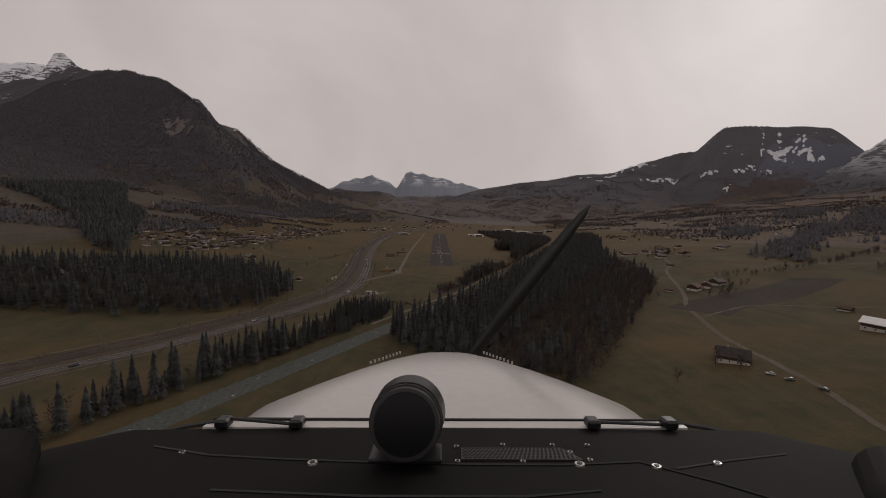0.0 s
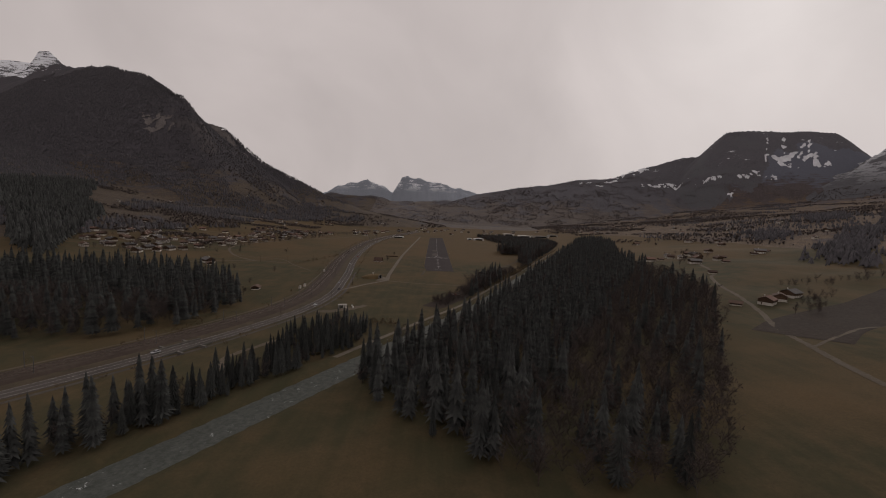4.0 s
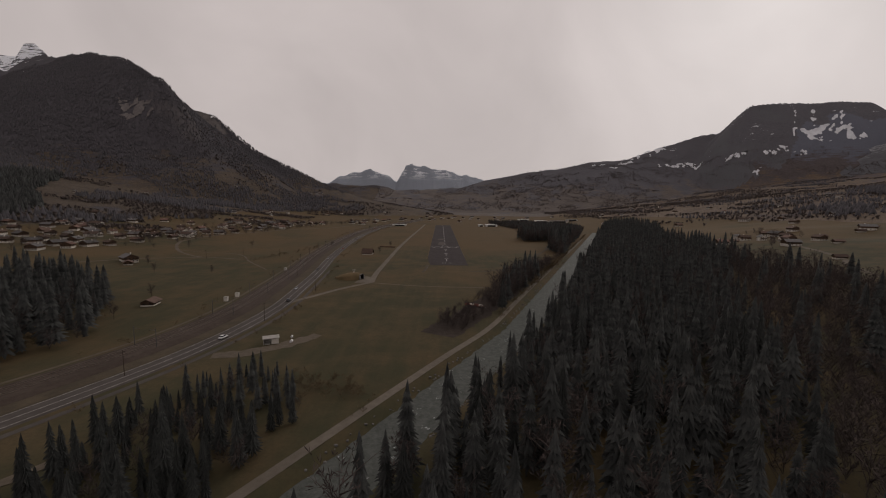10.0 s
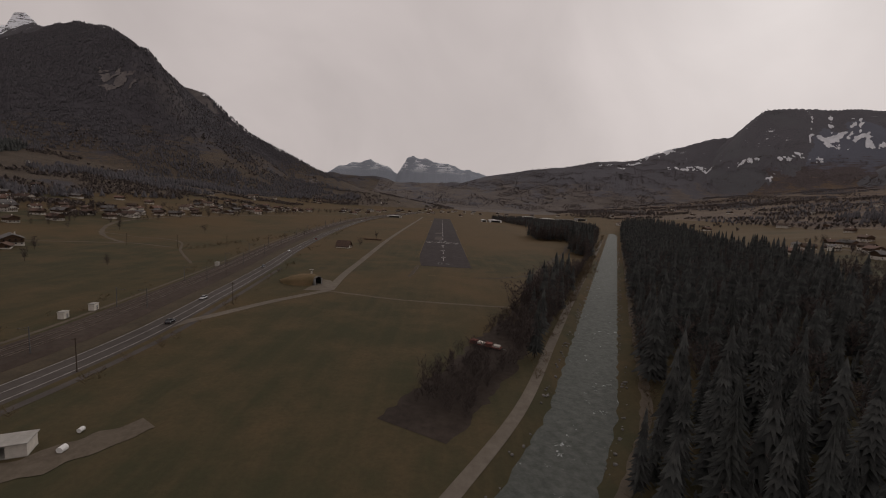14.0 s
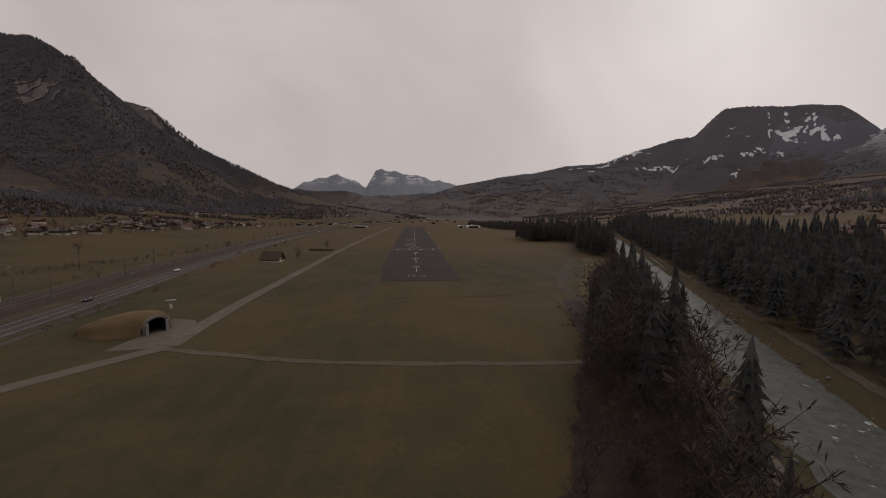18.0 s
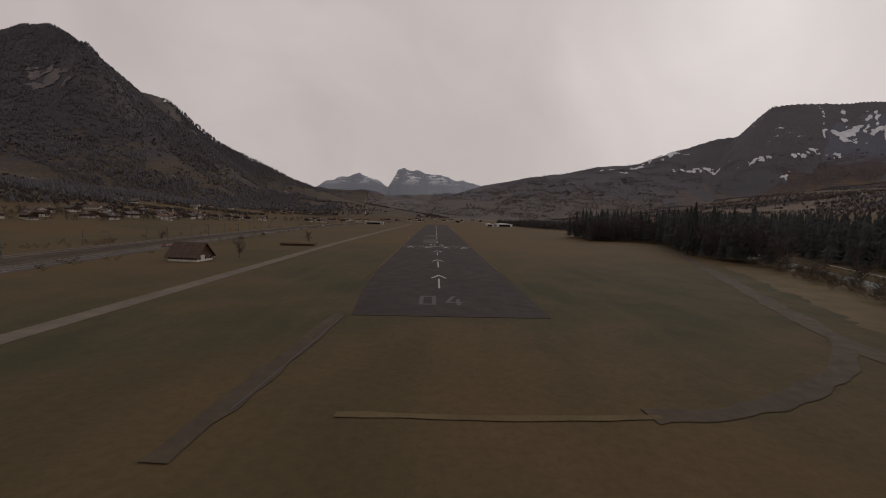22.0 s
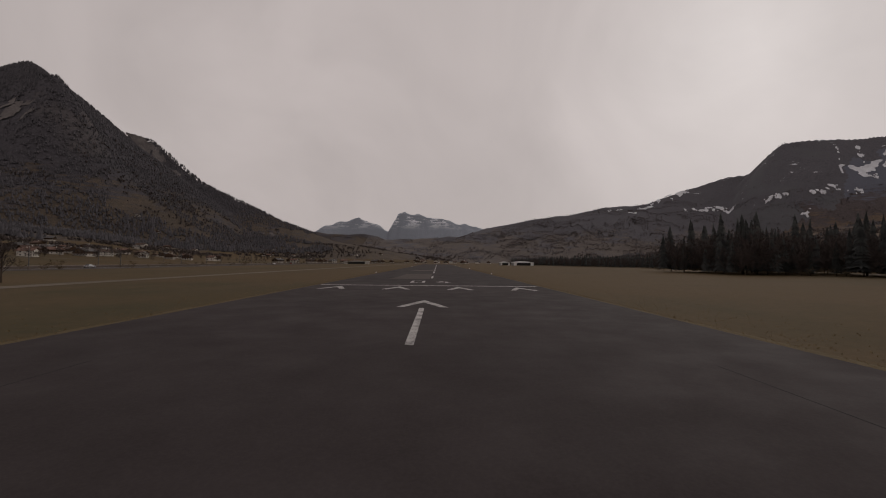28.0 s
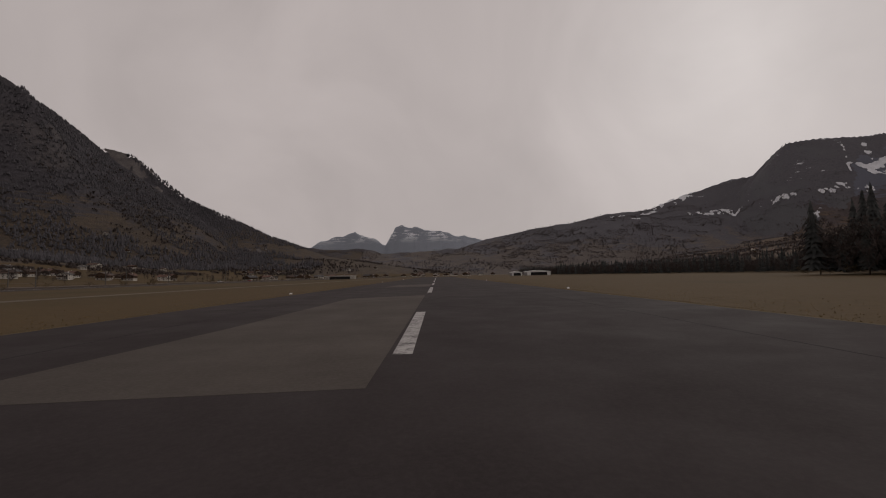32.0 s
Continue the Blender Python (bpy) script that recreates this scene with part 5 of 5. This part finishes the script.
aircraft_shelter(pose(-66.5, -78.0, 0, 0, 0, 66))
tagged(flat("shelter_forecourt", [(-69, -92), (-58, -90), (-57, -76), (-63, -66), (-70, -64), (-68, -76)], 0.05, OLD_CONCRETE, thick=0.2), "pale concrete forecourt of the shelter", "forecourt", kind="structure")

shed = thing("shed", "white concrete shed with flat roof and open bay", "shed", pose(-76, -221, 0, 0, 0, 24) @ Matrix.Diagonal((0.62, 0.62, 0.7, 1)))
part("rear_wall", soft_box(0, 2.9, 1.75, 9.4, 0.25, 3.5, 0.03), PLASTER, shed)
part("side_wall", soft_box(4.6, 0, 1.75, 0.25, 6.0, 3.5, 0.03), PLASTER, shed)
part("side_wall", soft_box(-4.6, 0, 1.75, 0.25, 6.0, 3.5, 0.03), PLASTER, shed)
part("front_wall", soft_box(2.4, -2.9, 1.75, 4.6, 0.25, 3.5, 0.03), PLASTER, shed)
part("roof", soft_box(0, -0.2, 3.62, 10.4, 7.2, 0.26, 0.04), CONCRETE, shed)
part("inner_wall", soft_box(0.2, 0, 1.6, 0.2, 5.4, 3.2, 0.02), DARK_INSIDE, shed)
part("floor_slab", soft_box(0, 0, 0.06, 9.6, 6.4, 0.16, 0.02), CONCRETE, shed)
for x, y, s in ((-68, -220, 0.9), (-70, -214, 0.7)):
    tagged(part("hay_bale", rod_mesh((x, y - 0.7 * s, 0.65 * s), (x, y + 0.7 * s, 0.65 * s), 0.65 * s, None, 14), METAL_WHITE), "white plastic-wrapped hay bale beside the shed", "hay bale", "bales")

for i, (x, y) in enumerate(((-131, -151), (-130, -140), (-137.5, -43))):
    cab = thing("switch_cabinet", "pale concrete railway switch house beside the track", "cabinet", pose(x, y, 0, 0, 0, 8) @ Matrix.Diagonal((0.75, 0.75, 0.8, 1)), "switch houses by the railway")
    part("body", soft_box(0, 0, 1.5, 2.6, 3.4, 3.0, 0.05), PLASTER, cab)
    part("roof", soft_box(0, 0, 3.06, 3.0, 3.8, 0.16, 0.03), CONCRETE, cab)
    part("door", soft_box(1.33, 0.4, 1.05, 0.08, 1.0, 2.0, 0.02), STEEL, cab)

canopy = thing("canopy_stand", "white T-shaped canopy on two posts beside the track", "canopy", pose(-78, -51, 0, 0, 0, 15))
for s in (-0.5, 0.5):
    part("post", rod_mesh((s, 0, 0), (s, 0, 2.6), 0.07), STEEL, canopy)
part("roof", soft_box(0, 0, 2.66, 2.7, 1.5, 0.16, 0.04), CONCRETE, canopy)
part("box", soft_box(0, 0, 0.7, 0.8, 0.5, 1.4, 0.04), PLASTER, canopy)

for k in range(4):
    for s in (-1, 1):
        edge_mark = thing("edge_marker", "small white wedge marker at the runway edge", "marker", pose(s * 22.4, 250 + 110 * k, 0), "runway edge markers")
        bm = bmesh.new()
        v = [bm.verts.new(p) for p in ((-0.15, -0.3, 0), (0.15, -0.3, 0), (0.15, 0.3, 0), (-0.15, 0.3, 0), (-0.15, 0, 0.2), (0.15, 0, 0.2))]
        for f in ((0, 1, 5, 4), (2, 3, 4, 5), (0, 4, 3), (1, 2, 5), (3, 2, 1, 0)):
            bm.faces.new([v[i] for i in f])
        part("wedge", bm, METAL_WHITE, edge_mark)

trailer = thing("board_trailer", "red flat trailer stacked with white boards at the field edge", "trailer", pose(13, -157, 0, 0, 0, 62))
part("bed", soft_box(0, 0, 0.8, 2.3, 11, 0.3, 0.04), RED_PAINT, trailer)
for k in range(4):
    part("white_board", soft_box(0, -4 + 2.7 * k, 1.25 + 0.1 * (k % 2), 1.9, 2.2, 0.55 + 0.2 * (k % 2), 0.03), PLASTER if k % 2 == 0 else RED_PAINT, trailer)
for y in (-3.6, 3.4):
    for s in (-1, 1):
        part("wheel", rod_mesh((s * 0.85, y, 0.42), (s * 1.1, y, 0.42), 0.42, None, 14), TYRE, trailer)
part("drawbar", rod_mesh((0, -5.4, 0.7), (0, -7.4, 0.5), 0.07), STEEL, trailer)

low_shed = thing("field_shelter", "long low open field shelter with dark sagging roof", "shelter", pose(-76, 151, 0, 0, 0, 84))
part("roof", roof_mesh(3.0, 19.5, 1.1, 1.6, 0.4, 0.14), TIMBER, low_shed)
for y in (-9.2, -6.1, -3.1, 0, 3.1, 6.1, 9.2):
    for x in (-1.3, 1.3):
        part("post", soft_box(x, y, 0.55, 0.16, 0.16, 1.15, 0.02), TIMBER, low_shed)
part("back_boards", soft_box(-1.35, 0, 0.6, 0.06, 19.0, 0.9, 0.01), TIMBER, low_shed)


# ---- cars ----
PAINTS = [mottled("car_paint_" + n, c, tuple(v * 1.06 for v in c), 0.4, 30, 0.25, 0.5, relief=0.0) for n, c in (("white", (0.6, 0.6, 0.6)), ("dark", (0.03, 0.032, 0.036)), ("silver", (0.3, 0.3, 0.31)), ("red", (0.25, 0.03, 0.025)))]


def build_car(paint, label):
    root = thing("car", label, "car")
    bm = bmesh.new()
    prof = [(-2.1, 0.35), (-2.15, 0.75), (-1.95, 0.95), (-1.25, 1.02), (0.85, 1.0), (1.75, 0.9), (2.1, 0.72), (2.12, 0.38)]
    sides = [[bm.verts.new((x, y, z)) for y, z in prof] for x in (-0.86, 0.86)]
    for k in range(7):
        bm.faces.new((sides[0][k], sides[0][k + 1], sides[1][k + 1], sides[1][k]))
    bm.faces.new((sides[0][7], sides[0][0], sides[1][0], sides[1][7]))
    bm.faces.new(sides[0][::-1])
    bm.faces.new(sides[1])
    bmesh.ops.recalc_face_normals(bm, faces=bm.faces)
    bmesh.ops.bevel(bm, geom=list(bm.edges), offset=0.07, segments=2, affect="EDGES")
    part("body", bm, paint, root, "", True)
    cab = bmesh.new()
    low = [(-0.78, -1.75, 0.98), (0.78, -1.75, 0.98), (0.78, 0.95, 0.98), (-0.78, 0.95, 0.98)]
    high = [(-0.62, -1.2, 1.46), (0.62, -1.2, 1.46), (0.62, 0.2, 1.46), (-0.62, 0.2, 1.46)]
    v = [cab.verts.new(p) for p in low + high]
    for f in ((0, 1, 5, 4), (1, 2, 6, 5), (2, 3, 7, 6), (3, 0, 4, 7)):
        cab.faces.new([v[i] for i in f])
    part("cabin_glass", cab, GLASS_DARK, root)
    part("roof_panel", soft_box(0, -0.5, 1.48, 1.28, 1.5, 0.06, 0.02), paint, root)
    for x in (-0.8, 0.8):
        for y in (-1.3, 1.35):
            wheel = part("wheel", rod_mesh((x - 0.1, y, 0.32), (x + 0.1, y, 0.32), 0.32, None, 14), TYRE, root)
            part("rim", rod_mesh((x - 0.115, y, 0.32), (x + 0.115, y, 0.32), 0.19, None, 10), STEEL, wheel)
    for x in (-0.6, 0.6):
        part("headlight", soft_box(x, 2.08, 0.72, 0.34, 0.08, 0.16, 0.02), METAL_WHITE, root)
        part("tail_light", soft_box(x, -2.12, 0.76, 0.3, 0.06, 0.16, 0.02), RED_PAINT, root)
    return root


cars = [build_car(p, n + " passenger car with dark windows") for p, n in zip(PAINTS, ("white", "black", "silver-grey", "red"))]
fine_road = bend(CORRIDOR, 4)


def on_road(y, lane):
    i = min(range(len(fine_road)), key=lambda k: abs(fine_road[k].y - y))
    p, s = fine_road[i], side(fine_road, i)
    q = p + s * lane
    return Matrix.Translation((q.x, q.y, ground_z(q.x, q.y) + 0.36)) @ Matrix.Rotation(math.atan2(s.y, s.x) + (math.pi if lane < 0 else 0), 4, "Z")


car_spots = [(0, pose(-70, -69, 0.06, 0, 0, 30)), (1, on_road(-152, 1.9)), (2, on_road(-118, -1.9)), (3, on_road(120, 1.9)), (1, on_road(-40, -1.9)), (0, on_road(-215, 1.9)), (2, on_road(-330, -1.9)), (0, on_road(30, -1.9)), (2, on_road(260, 1.9)), (1, on_road(-420, 1.9)),
             (2, pose(168, -428, ground_z(168, -428), 0, 0, 60)), (1, pose(171, -436, ground_z(171, -436), 0, 0, 70)), (1, pose(176, -449, ground_z(176, -449) + 0.2, 0, 0, 20)),
             (0, pose(-150, 470, 0.4, 0, 0, 5)), (3, pose(-152, 520, 0.4, 0, 0, 5))]
seen_car = set()
for k, m in car_spots:
    if k in seen_car:
        copy_thing(cars[k], m)
    else:
        cars[k].matrix_basis = m
        seen_car.add(k)

# ---- railway masts and poles ----
mast = thing("catenary_mast", "grey steel catenary mast beside the railway", "mast", group="railway masts")
part("pole", rod_mesh((0, 0, 0), (0, 0, 7.6), 0.17, 0.12, 8), MAST_STEEL, mast)
part("arm", rod_mesh((0, 0, 6.6), (3.2, 0, 6.9), 0.05, None, 5), MAST_STEEL, mast)
part("stay", rod_mesh((0, 0, 7.4), (3.0, 0, 6.95), 0.03, None, 4), MAST_STEEL, mast)
part("insulator", rod_mesh((2.9, 0, 6.5), (2.9, 0, 6.9), 0.08, None, 6), TIMBER, mast)
first = True
for i in range(8, len(fine_road) - 30, 12):
    p, s = fine_road[i], side(fine_road, i)
    for off, flip in ((RAIL_OFF - 6.2, 0), (RAIL_OFF + 4.4, math.pi)):
        q = p + s * off
        m = Matrix.Translation((q.x, q.y, ground_z(q.x, q.y) + 0.7)) @ Matrix.Rotation(math.atan2(s.y, s.x) + flip, 4, "Z")
        if first:
            mast.matrix_basis, first = m, False
        else:
            copy_thing(mast, m)
pole = thing("wooden_pole", "brown wooden utility pole in the meadow", "pole", pose(-88, -122, 0), "utility poles")
part("shaft", rod_mesh((0, 0, 0), (0, 0, 9), 0.14, 0.1, 7), BARK, pole)
part("crossarm", soft_box(0, 0, 8.5, 1.6, 0.1, 0.12, 0.01), BARK, pole)
for x, y in ((-92, -190), (-150, 60), (-175, 40), (-205, 25), (-240, 20), (-110, -255), (-118, -70)):
    copy_thing(pole, pose(x, y, ground_z(x, y), 0, 0, 40))

# ---- road bridge over the field track ----
bridge = thing("road_bridge", "concrete underpass walls and parapets of the main road", "bridge", on_road(-322, 0))
for s in (-1, 1):
    part("parapet", soft_box(s * 5.2, 0, 0.2, 0.35, 26, 1.1, 0.05), DARK_CONCRETE, bridge)
    for y in (-6, 6):
        part("abutment", soft_box(s * 7.4, y, -0.2, 4.2, 1.0, 1.8, 0.06), DARK_CONCRETE, bridge)

rail_guard = thing("guard_rail", "pale steel guard rail on the river dyke", "rail")
for k in range(12):
    q0 = Vector((140 + 2.6 * k, 36 + 5.6 * k))
    part("post", soft_box(q0.x, q0.y, 0.45, 0.12, 0.12, 0.9, 0.02), STEEL, rail_guard)
    part("beam", rod_mesh((q0.x, q0.y, 0.75), (q0.x + 2.6, q0.y + 5.6, 0.75), 0.09, None, 6), STEEL, rail_guard)


# ---- the aircraft's nose and instrument shroud, where the flight begins ----
COWL_WHITE = mottled("white_cowling_paint", (0.47, 0.45, 0.43), (0.54, 0.52, 0.5), 1.5, 40, 0.22, 0.5, relief=0.05, distance=0.002)
SHROUD = mottled("black_leatherette", (0.006, 0.0052, 0.0052), (0.011, 0.0095, 0.0092), 3.0, 220, 0.75, 0.1, relief=0.35, distance=0.001)
BLACK_PLASTIC = mottled("black_plastic", (0.010, 0.010, 0.011), (0.016, 0.016, 0.017), 4.0, 90, 0.38, 0.45, relief=0.1, distance=0.001)
CHROME = mottled("polished_screw_metal", (0.45, 0.44, 0.42), (0.55, 0.54, 0.52), 5, 60, 0.3, 0.5, 1.0, relief=0.1, distance=0.001)
GAUGE_FACE = material("dark_gauge_face", (0.006, 0.006, 0.007), 0.35, 0, 0.25)[0]
BLADE = mottled("matt_black_blade", (0.016, 0.016, 0.017), (0.028, 0.028, 0.03), 3, 30, 0.5, 0.4, relief=0.1, distance=0.001)

nose = thing("aircraft_nose", "white aircraft nose with black instrument shroud, flying above the valley", "aircraft", pose(-8.93, -630.48, 90.84, -5.89, -2.17, -0.96))


def lofted(sections, mat, name, label="", soft=True, close=False):
    bm = bmesh.new()
    rows = [[bm.verts.new(p) for p in s] for s in sections]
    for a, b in zip(rows, rows[1:]):
        for k in range(len(a) - 1):
            bm.faces.new((a[k], a[k + 1], b[k + 1], b[k]))
    if close:
        bm.faces.new(rows[-1])
    bmesh.ops.recalc_face_normals(bm, faces=bm.faces)
    return part(name, bm, mat, nose, label, soft)


def cowl_section(y, half, top, deep, power):
    pts = []
    for k in range(33):
        a = math.pi * k / 32
        c, s = math.cos(a), math.sin(a)
        pts.append((-half * math.copysign(abs(c) ** (2 / power), c), y, top - deep + deep * abs(s) ** (2 / power)))
    return pts


lofted([cowl_section(*q) for q in ((0.84, 0.480, -0.350, 0.34, 9.0), (0.92, 0.53, -0.347, 0.36, 5.0), (1.02, 0.56, -0.345, 0.38, 4.0), (1.14, 0.52, -0.346, 0.42, 3.6), (1.26, 0.46, -0.350, 0.45, 3.3),
                                   (1.38, 0.39, -0.360, 0.46, 3.0), (1.50, 0.31, -0.380, 0.46, 2.8), (1.62, 0.235, -0.415, 0.44, 2.6), (1.70, 0.17, -0.465, 0.38, 2.4), (1.75, 0.11, -0.53, 0.3, 2.2))],
       COWL_WHITE, "cowling", "white painted engine cowling", close=True)
belly = soft_box(0, 1.22, -0.80, 0.6, 0.85, 0.25, 0.1)
part("lower_cowling", belly, COWL_WHITE, nose)
for s in (-1, 1):
    for k in range(9):
        part("rivet", rod_mesh((s * (0.155 + 0.008 * k) - 0.01, 1.50 - 0.03 * k, -0.386 + 0.0038 * k), (s * (0.155 + 0.008 * k) - 0.01, 1.50 - 0.03 * k, -0.378 + 0.0038 * k), 0.0035, None, 6), CHROME, nose)
rim = bmesh.new()
rod(rim, (-0.475, 0.835, -0.349), (0.475, 0.835, -0.351), 0.003)
part("cowling_seam", rim, BLACK_PLASTIC, nose, "black rubber seam")
lip = bmesh.new()
box(lip, 0, 0.815, -0.356, 0.955, 0.03, 0.010)
part("cowling_lip", lip, COWL_WHITE, nose)


def shroud_section(y):
    """Top of the instrument shroud across, falling away and rolling over at both sides."""
    t = (0.80 - y) / 0.50
    z = -0.352 + 0.060 * t + 0.03 * t * t
    half = 0.68 + 0.30 * t
    pts = []
    for k in range(41):
        u = -1 + 2 * k / 40
        drop = 0.006 * abs(u) ** 2 + 0.10 * max(0, abs(u) - 0.9) ** 1.5 * 5
        pts.append((u * half, y, z - drop))
    return pts


lofted([shroud_section(y) for y in (0.80, 0.76, 0.70, 0.62, 0.54, 0.46, 0.40, 0.34)], SHROUD, "instrument_shroud", "black leatherette instrument shroud")
for s in (-1, 1):
    pad = bmesh.new()
    rod(pad, (s * 0.66, 0.60, -0.325 - 0.012 * s), (s * 0.44, 0.34, -0.295 - 0.02 * s), 0.045, 0.055, 18)
    part("shroud_pad", pad, SHROUD, nose, "rounded black padded edge", True)
    seal = bmesh.new()
    line = [(s * 0.46, 0.822, -0.350), (s * 0.52, 0.815, -0.357), (s * 0.575, 0.80, -0.366), (s * 0.615, 0.785, -0.375)]
    for a, b in zip(line, line[1:]):
        rod(seal, a, b, 0.005, None, 6)
    part("windscreen_seal", seal, BLACK_PLASTIC, nose)
wall = soft_box(0, 0.79, -0.58, 0.96, 0.05, 0.42, 0.02)
part("firewall", wall, STEEL, nose)
panel = soft_box(0, 0.36, -0.50, 1.05, 0.03, 0.26, 0.02)
part("instrument_panel", panel, BLACK_PLASTIC, nose)


def on_shroud(x, y, lift=0.0):
    t = (0.80 - y) / 0.50
    u = abs(x) / (0.68 + 0.30 * t)
    return Vector((x, y, -0.352 + 0.060 * t + 0.03 * t * t - 0.006 * u * u + lift))


def seam(points, name="stitched_seam"):
    bm = bmesh.new()
    for a, b in zip(points, points[1:]):
        rod(bm, on_shroud(*a, 0.001), on_shroud(*b, 0.001), 0.0022, None, 5)
    part(name, bm, BLACK_PLASTIC, nose)


seam([(-0.50, 0.70), (-0.38, 0.655), (-0.25, 0.635), (-0.10, 0.62), (0.05, 0.612), (0.18, 0.612), (0.30, 0.628)])
seam([(0.30, 0.628), (0.34, 0.60), (0.44, 0.635), (0.56, 0.67)])
seam([(-0.30, 0.52), (-0.1, 0.50), (0.1, 0.50), (0.2, 0.52)])
seam([(0.30, 0.628), (0.37, 0.55), (0.42, 0.47)])
for x, y, r in ((-0.43, 0.665, 0.006), (-0.20, 0.615, 0.009), (0.203, 0.612, 0.009), (0.315, 0.605, 0.008), (0.415, 0.62, 0.007), (0.245, 0.70, 0.005), (0.02, 0.69, 0.005), (0.10, 0.70, 0.005), (0.185, 0.70, 0.005), (0.205, 0.665, 0.005), (0.225, 0.63, 0.005), (0.02, 0.622, 0.005), (0.12, 0.622, 0.005)):
    p = on_shroud(x, y)
    stud = part("stud", rod_mesh(p + Vector((0, 0, -0.002)), p + Vector((0, 0, 0.004)), r, r * 0.8, 12), CHROME, nose, "small metal stud")
    part("slot", rod_mesh(p + Vector((0, 0, 0.0035)), p + Vector((0, 0, 0.005)), r * 0.45, None, 10), BLACK_PLASTIC, stud)
vent = bmesh.new()
corners = [on_shroud(0.028, 0.685, 0.003), on_shroud(0.195, 0.685, 0.003), on_shroud(0.215, 0.63, 0.003), on_shroud(0.026, 0.63, 0.003)]
f = vent.faces.new([vent.verts.new(c) for c in corners])
ext = bmesh.ops.extrude_face_region(vent, geom=[f])
bmesh.ops.translate(vent, verts=[e for e in ext["geom"] if isinstance(e, bmesh.types.BMVert)], vec=(0, 0, -0.004))
grille = part("vent_grille", vent, STEEL, nose, "dark perforated metal vent plate")
grille.data.materials[0] = mottled("dark_perforated_metal", (0.035, 0.033, 0.032), (0.05, 0.048, 0.046), 4, 80, 0.5, 0.4, 0.3, relief=0.1, distance=0.001)
holes = bmesh.new()
for j in range(8):
    for i in range(26):
        u, v = (i + 0.5 + 0.5 * (j % 2)) / 27, (j + 0.5) / 8
        p = (corners[0].lerp(corners[1], u)).lerp(corners[3].lerp(corners[2], u), v)
        bmesh.ops.create_circle(holes, cap_ends=True, segments=6, radius=0.0024, matrix=Matrix.Translation(p + Vector((0, 0, 0.0012))))
part("perforations", holes, DARK_INSIDE, grille)
for s, xa, xb in ((-1, -0.435, -0.29), (1, 0.29, 0.44)):
    bar = part("clip_bar", rod_mesh((xa, 0.805, -0.335 - (0.006 if s > 0 else 0)), (xb, 0.80, -0.345), 0.0035, None, 8), BLACK_PLASTIC, nose, "thin black cover hinge rod")
    for x in (xa, xb):
        part("clip", soft_box(x, 0.80, -0.341, 0.026, 0.03, 0.018, 0.004), BLACK_PLASTIC, nose)

# round instrument on the shroud
front, rear = Vector((-0.0562, 0.57, -0.246)), Vector((-0.056, 0.655, -0.262))
gauge = part("round_compass", rod_mesh(front, rear, 0.049, 0.0575, 40), BLACK_PLASTIC, nose, "round black compass housing")
for q, r in ((0.18, 0.0525), (0.34, 0.054)):
    c = front.lerp(rear, q)
    d = (rear - front).normalized() * 0.003
    part("ring", rod_mesh(c - d, c + d, r, None, 40), BLACK_PLASTIC, gauge)
part("face_glass", rod_mesh((-0.0562, 0.5665, -0.2455), (-0.0562, 0.571, -0.246), 0.043, None, 36), GAUGE_FACE, gauge)
part("bezel_foot", soft_box(-0.058, 0.615, -0.309, 0.108, 0.05, 0.008, 0.002), BLACK_PLASTIC, gauge)
part("stem", soft_box(-0.06, 0.63, -0.303, 0.05, 0.05, 0.02, 0.004), BLACK_PLASTIC, gauge)

# propeller at rest
hub = Vector((0.044, 1.86, -0.585))
prop = part("spinner", rod_mesh(hub + Vector((0, -0.10, 0)), hub + Vector((0, 0.2, 0)), 0.09, 0.02, 24), COWL_WHITE, nose, "white spinner")
for s in (1, -1):
    way = Vector((0.62 * s, 0, 0.785 * s))
    across = Vector((0.785 * s, 0, -0.62 * s))
    rows = []
    for r, chord, twist in ((0.06, 0.03, 0.9), (0.25, 0.05, 0.75), (0.45, 0.056, 0.55), (0.65, 0.05, 0.42), (0.82, 0.04, 0.33), (0.95, 0.024, 0.28), (1.0, 0.006, 0.26)):
        c = hub + way * r
        d = across * math.cos(twist) + Vector((0, 1, 0)) * math.sin(twist)
        n = across * -math.sin(twist) + Vector((0, 1, 0)) * math.cos(twist)
        chord *= 0.75
        rows.append([c - d * chord, c + n * 0.012, c + d * chord, c - n * 0.008, c - d * chord])
    bm = bmesh.new()
    vs = [[bm.verts.new(p) for p in row[:4]] for row in rows]
    for a, b in zip(vs, vs[1:]):
        for k in range(4):
            bm.faces.new((a[k], a[(k + 1) % 4], b[(k + 1) % 4], b[k]))
    bm.faces.new(vs[-1])
    bmesh.ops.recalc_face_normals(bm, faces=bm.faces)
    part("blade", bm, BLADE, prop, "matt black propeller blade", True)
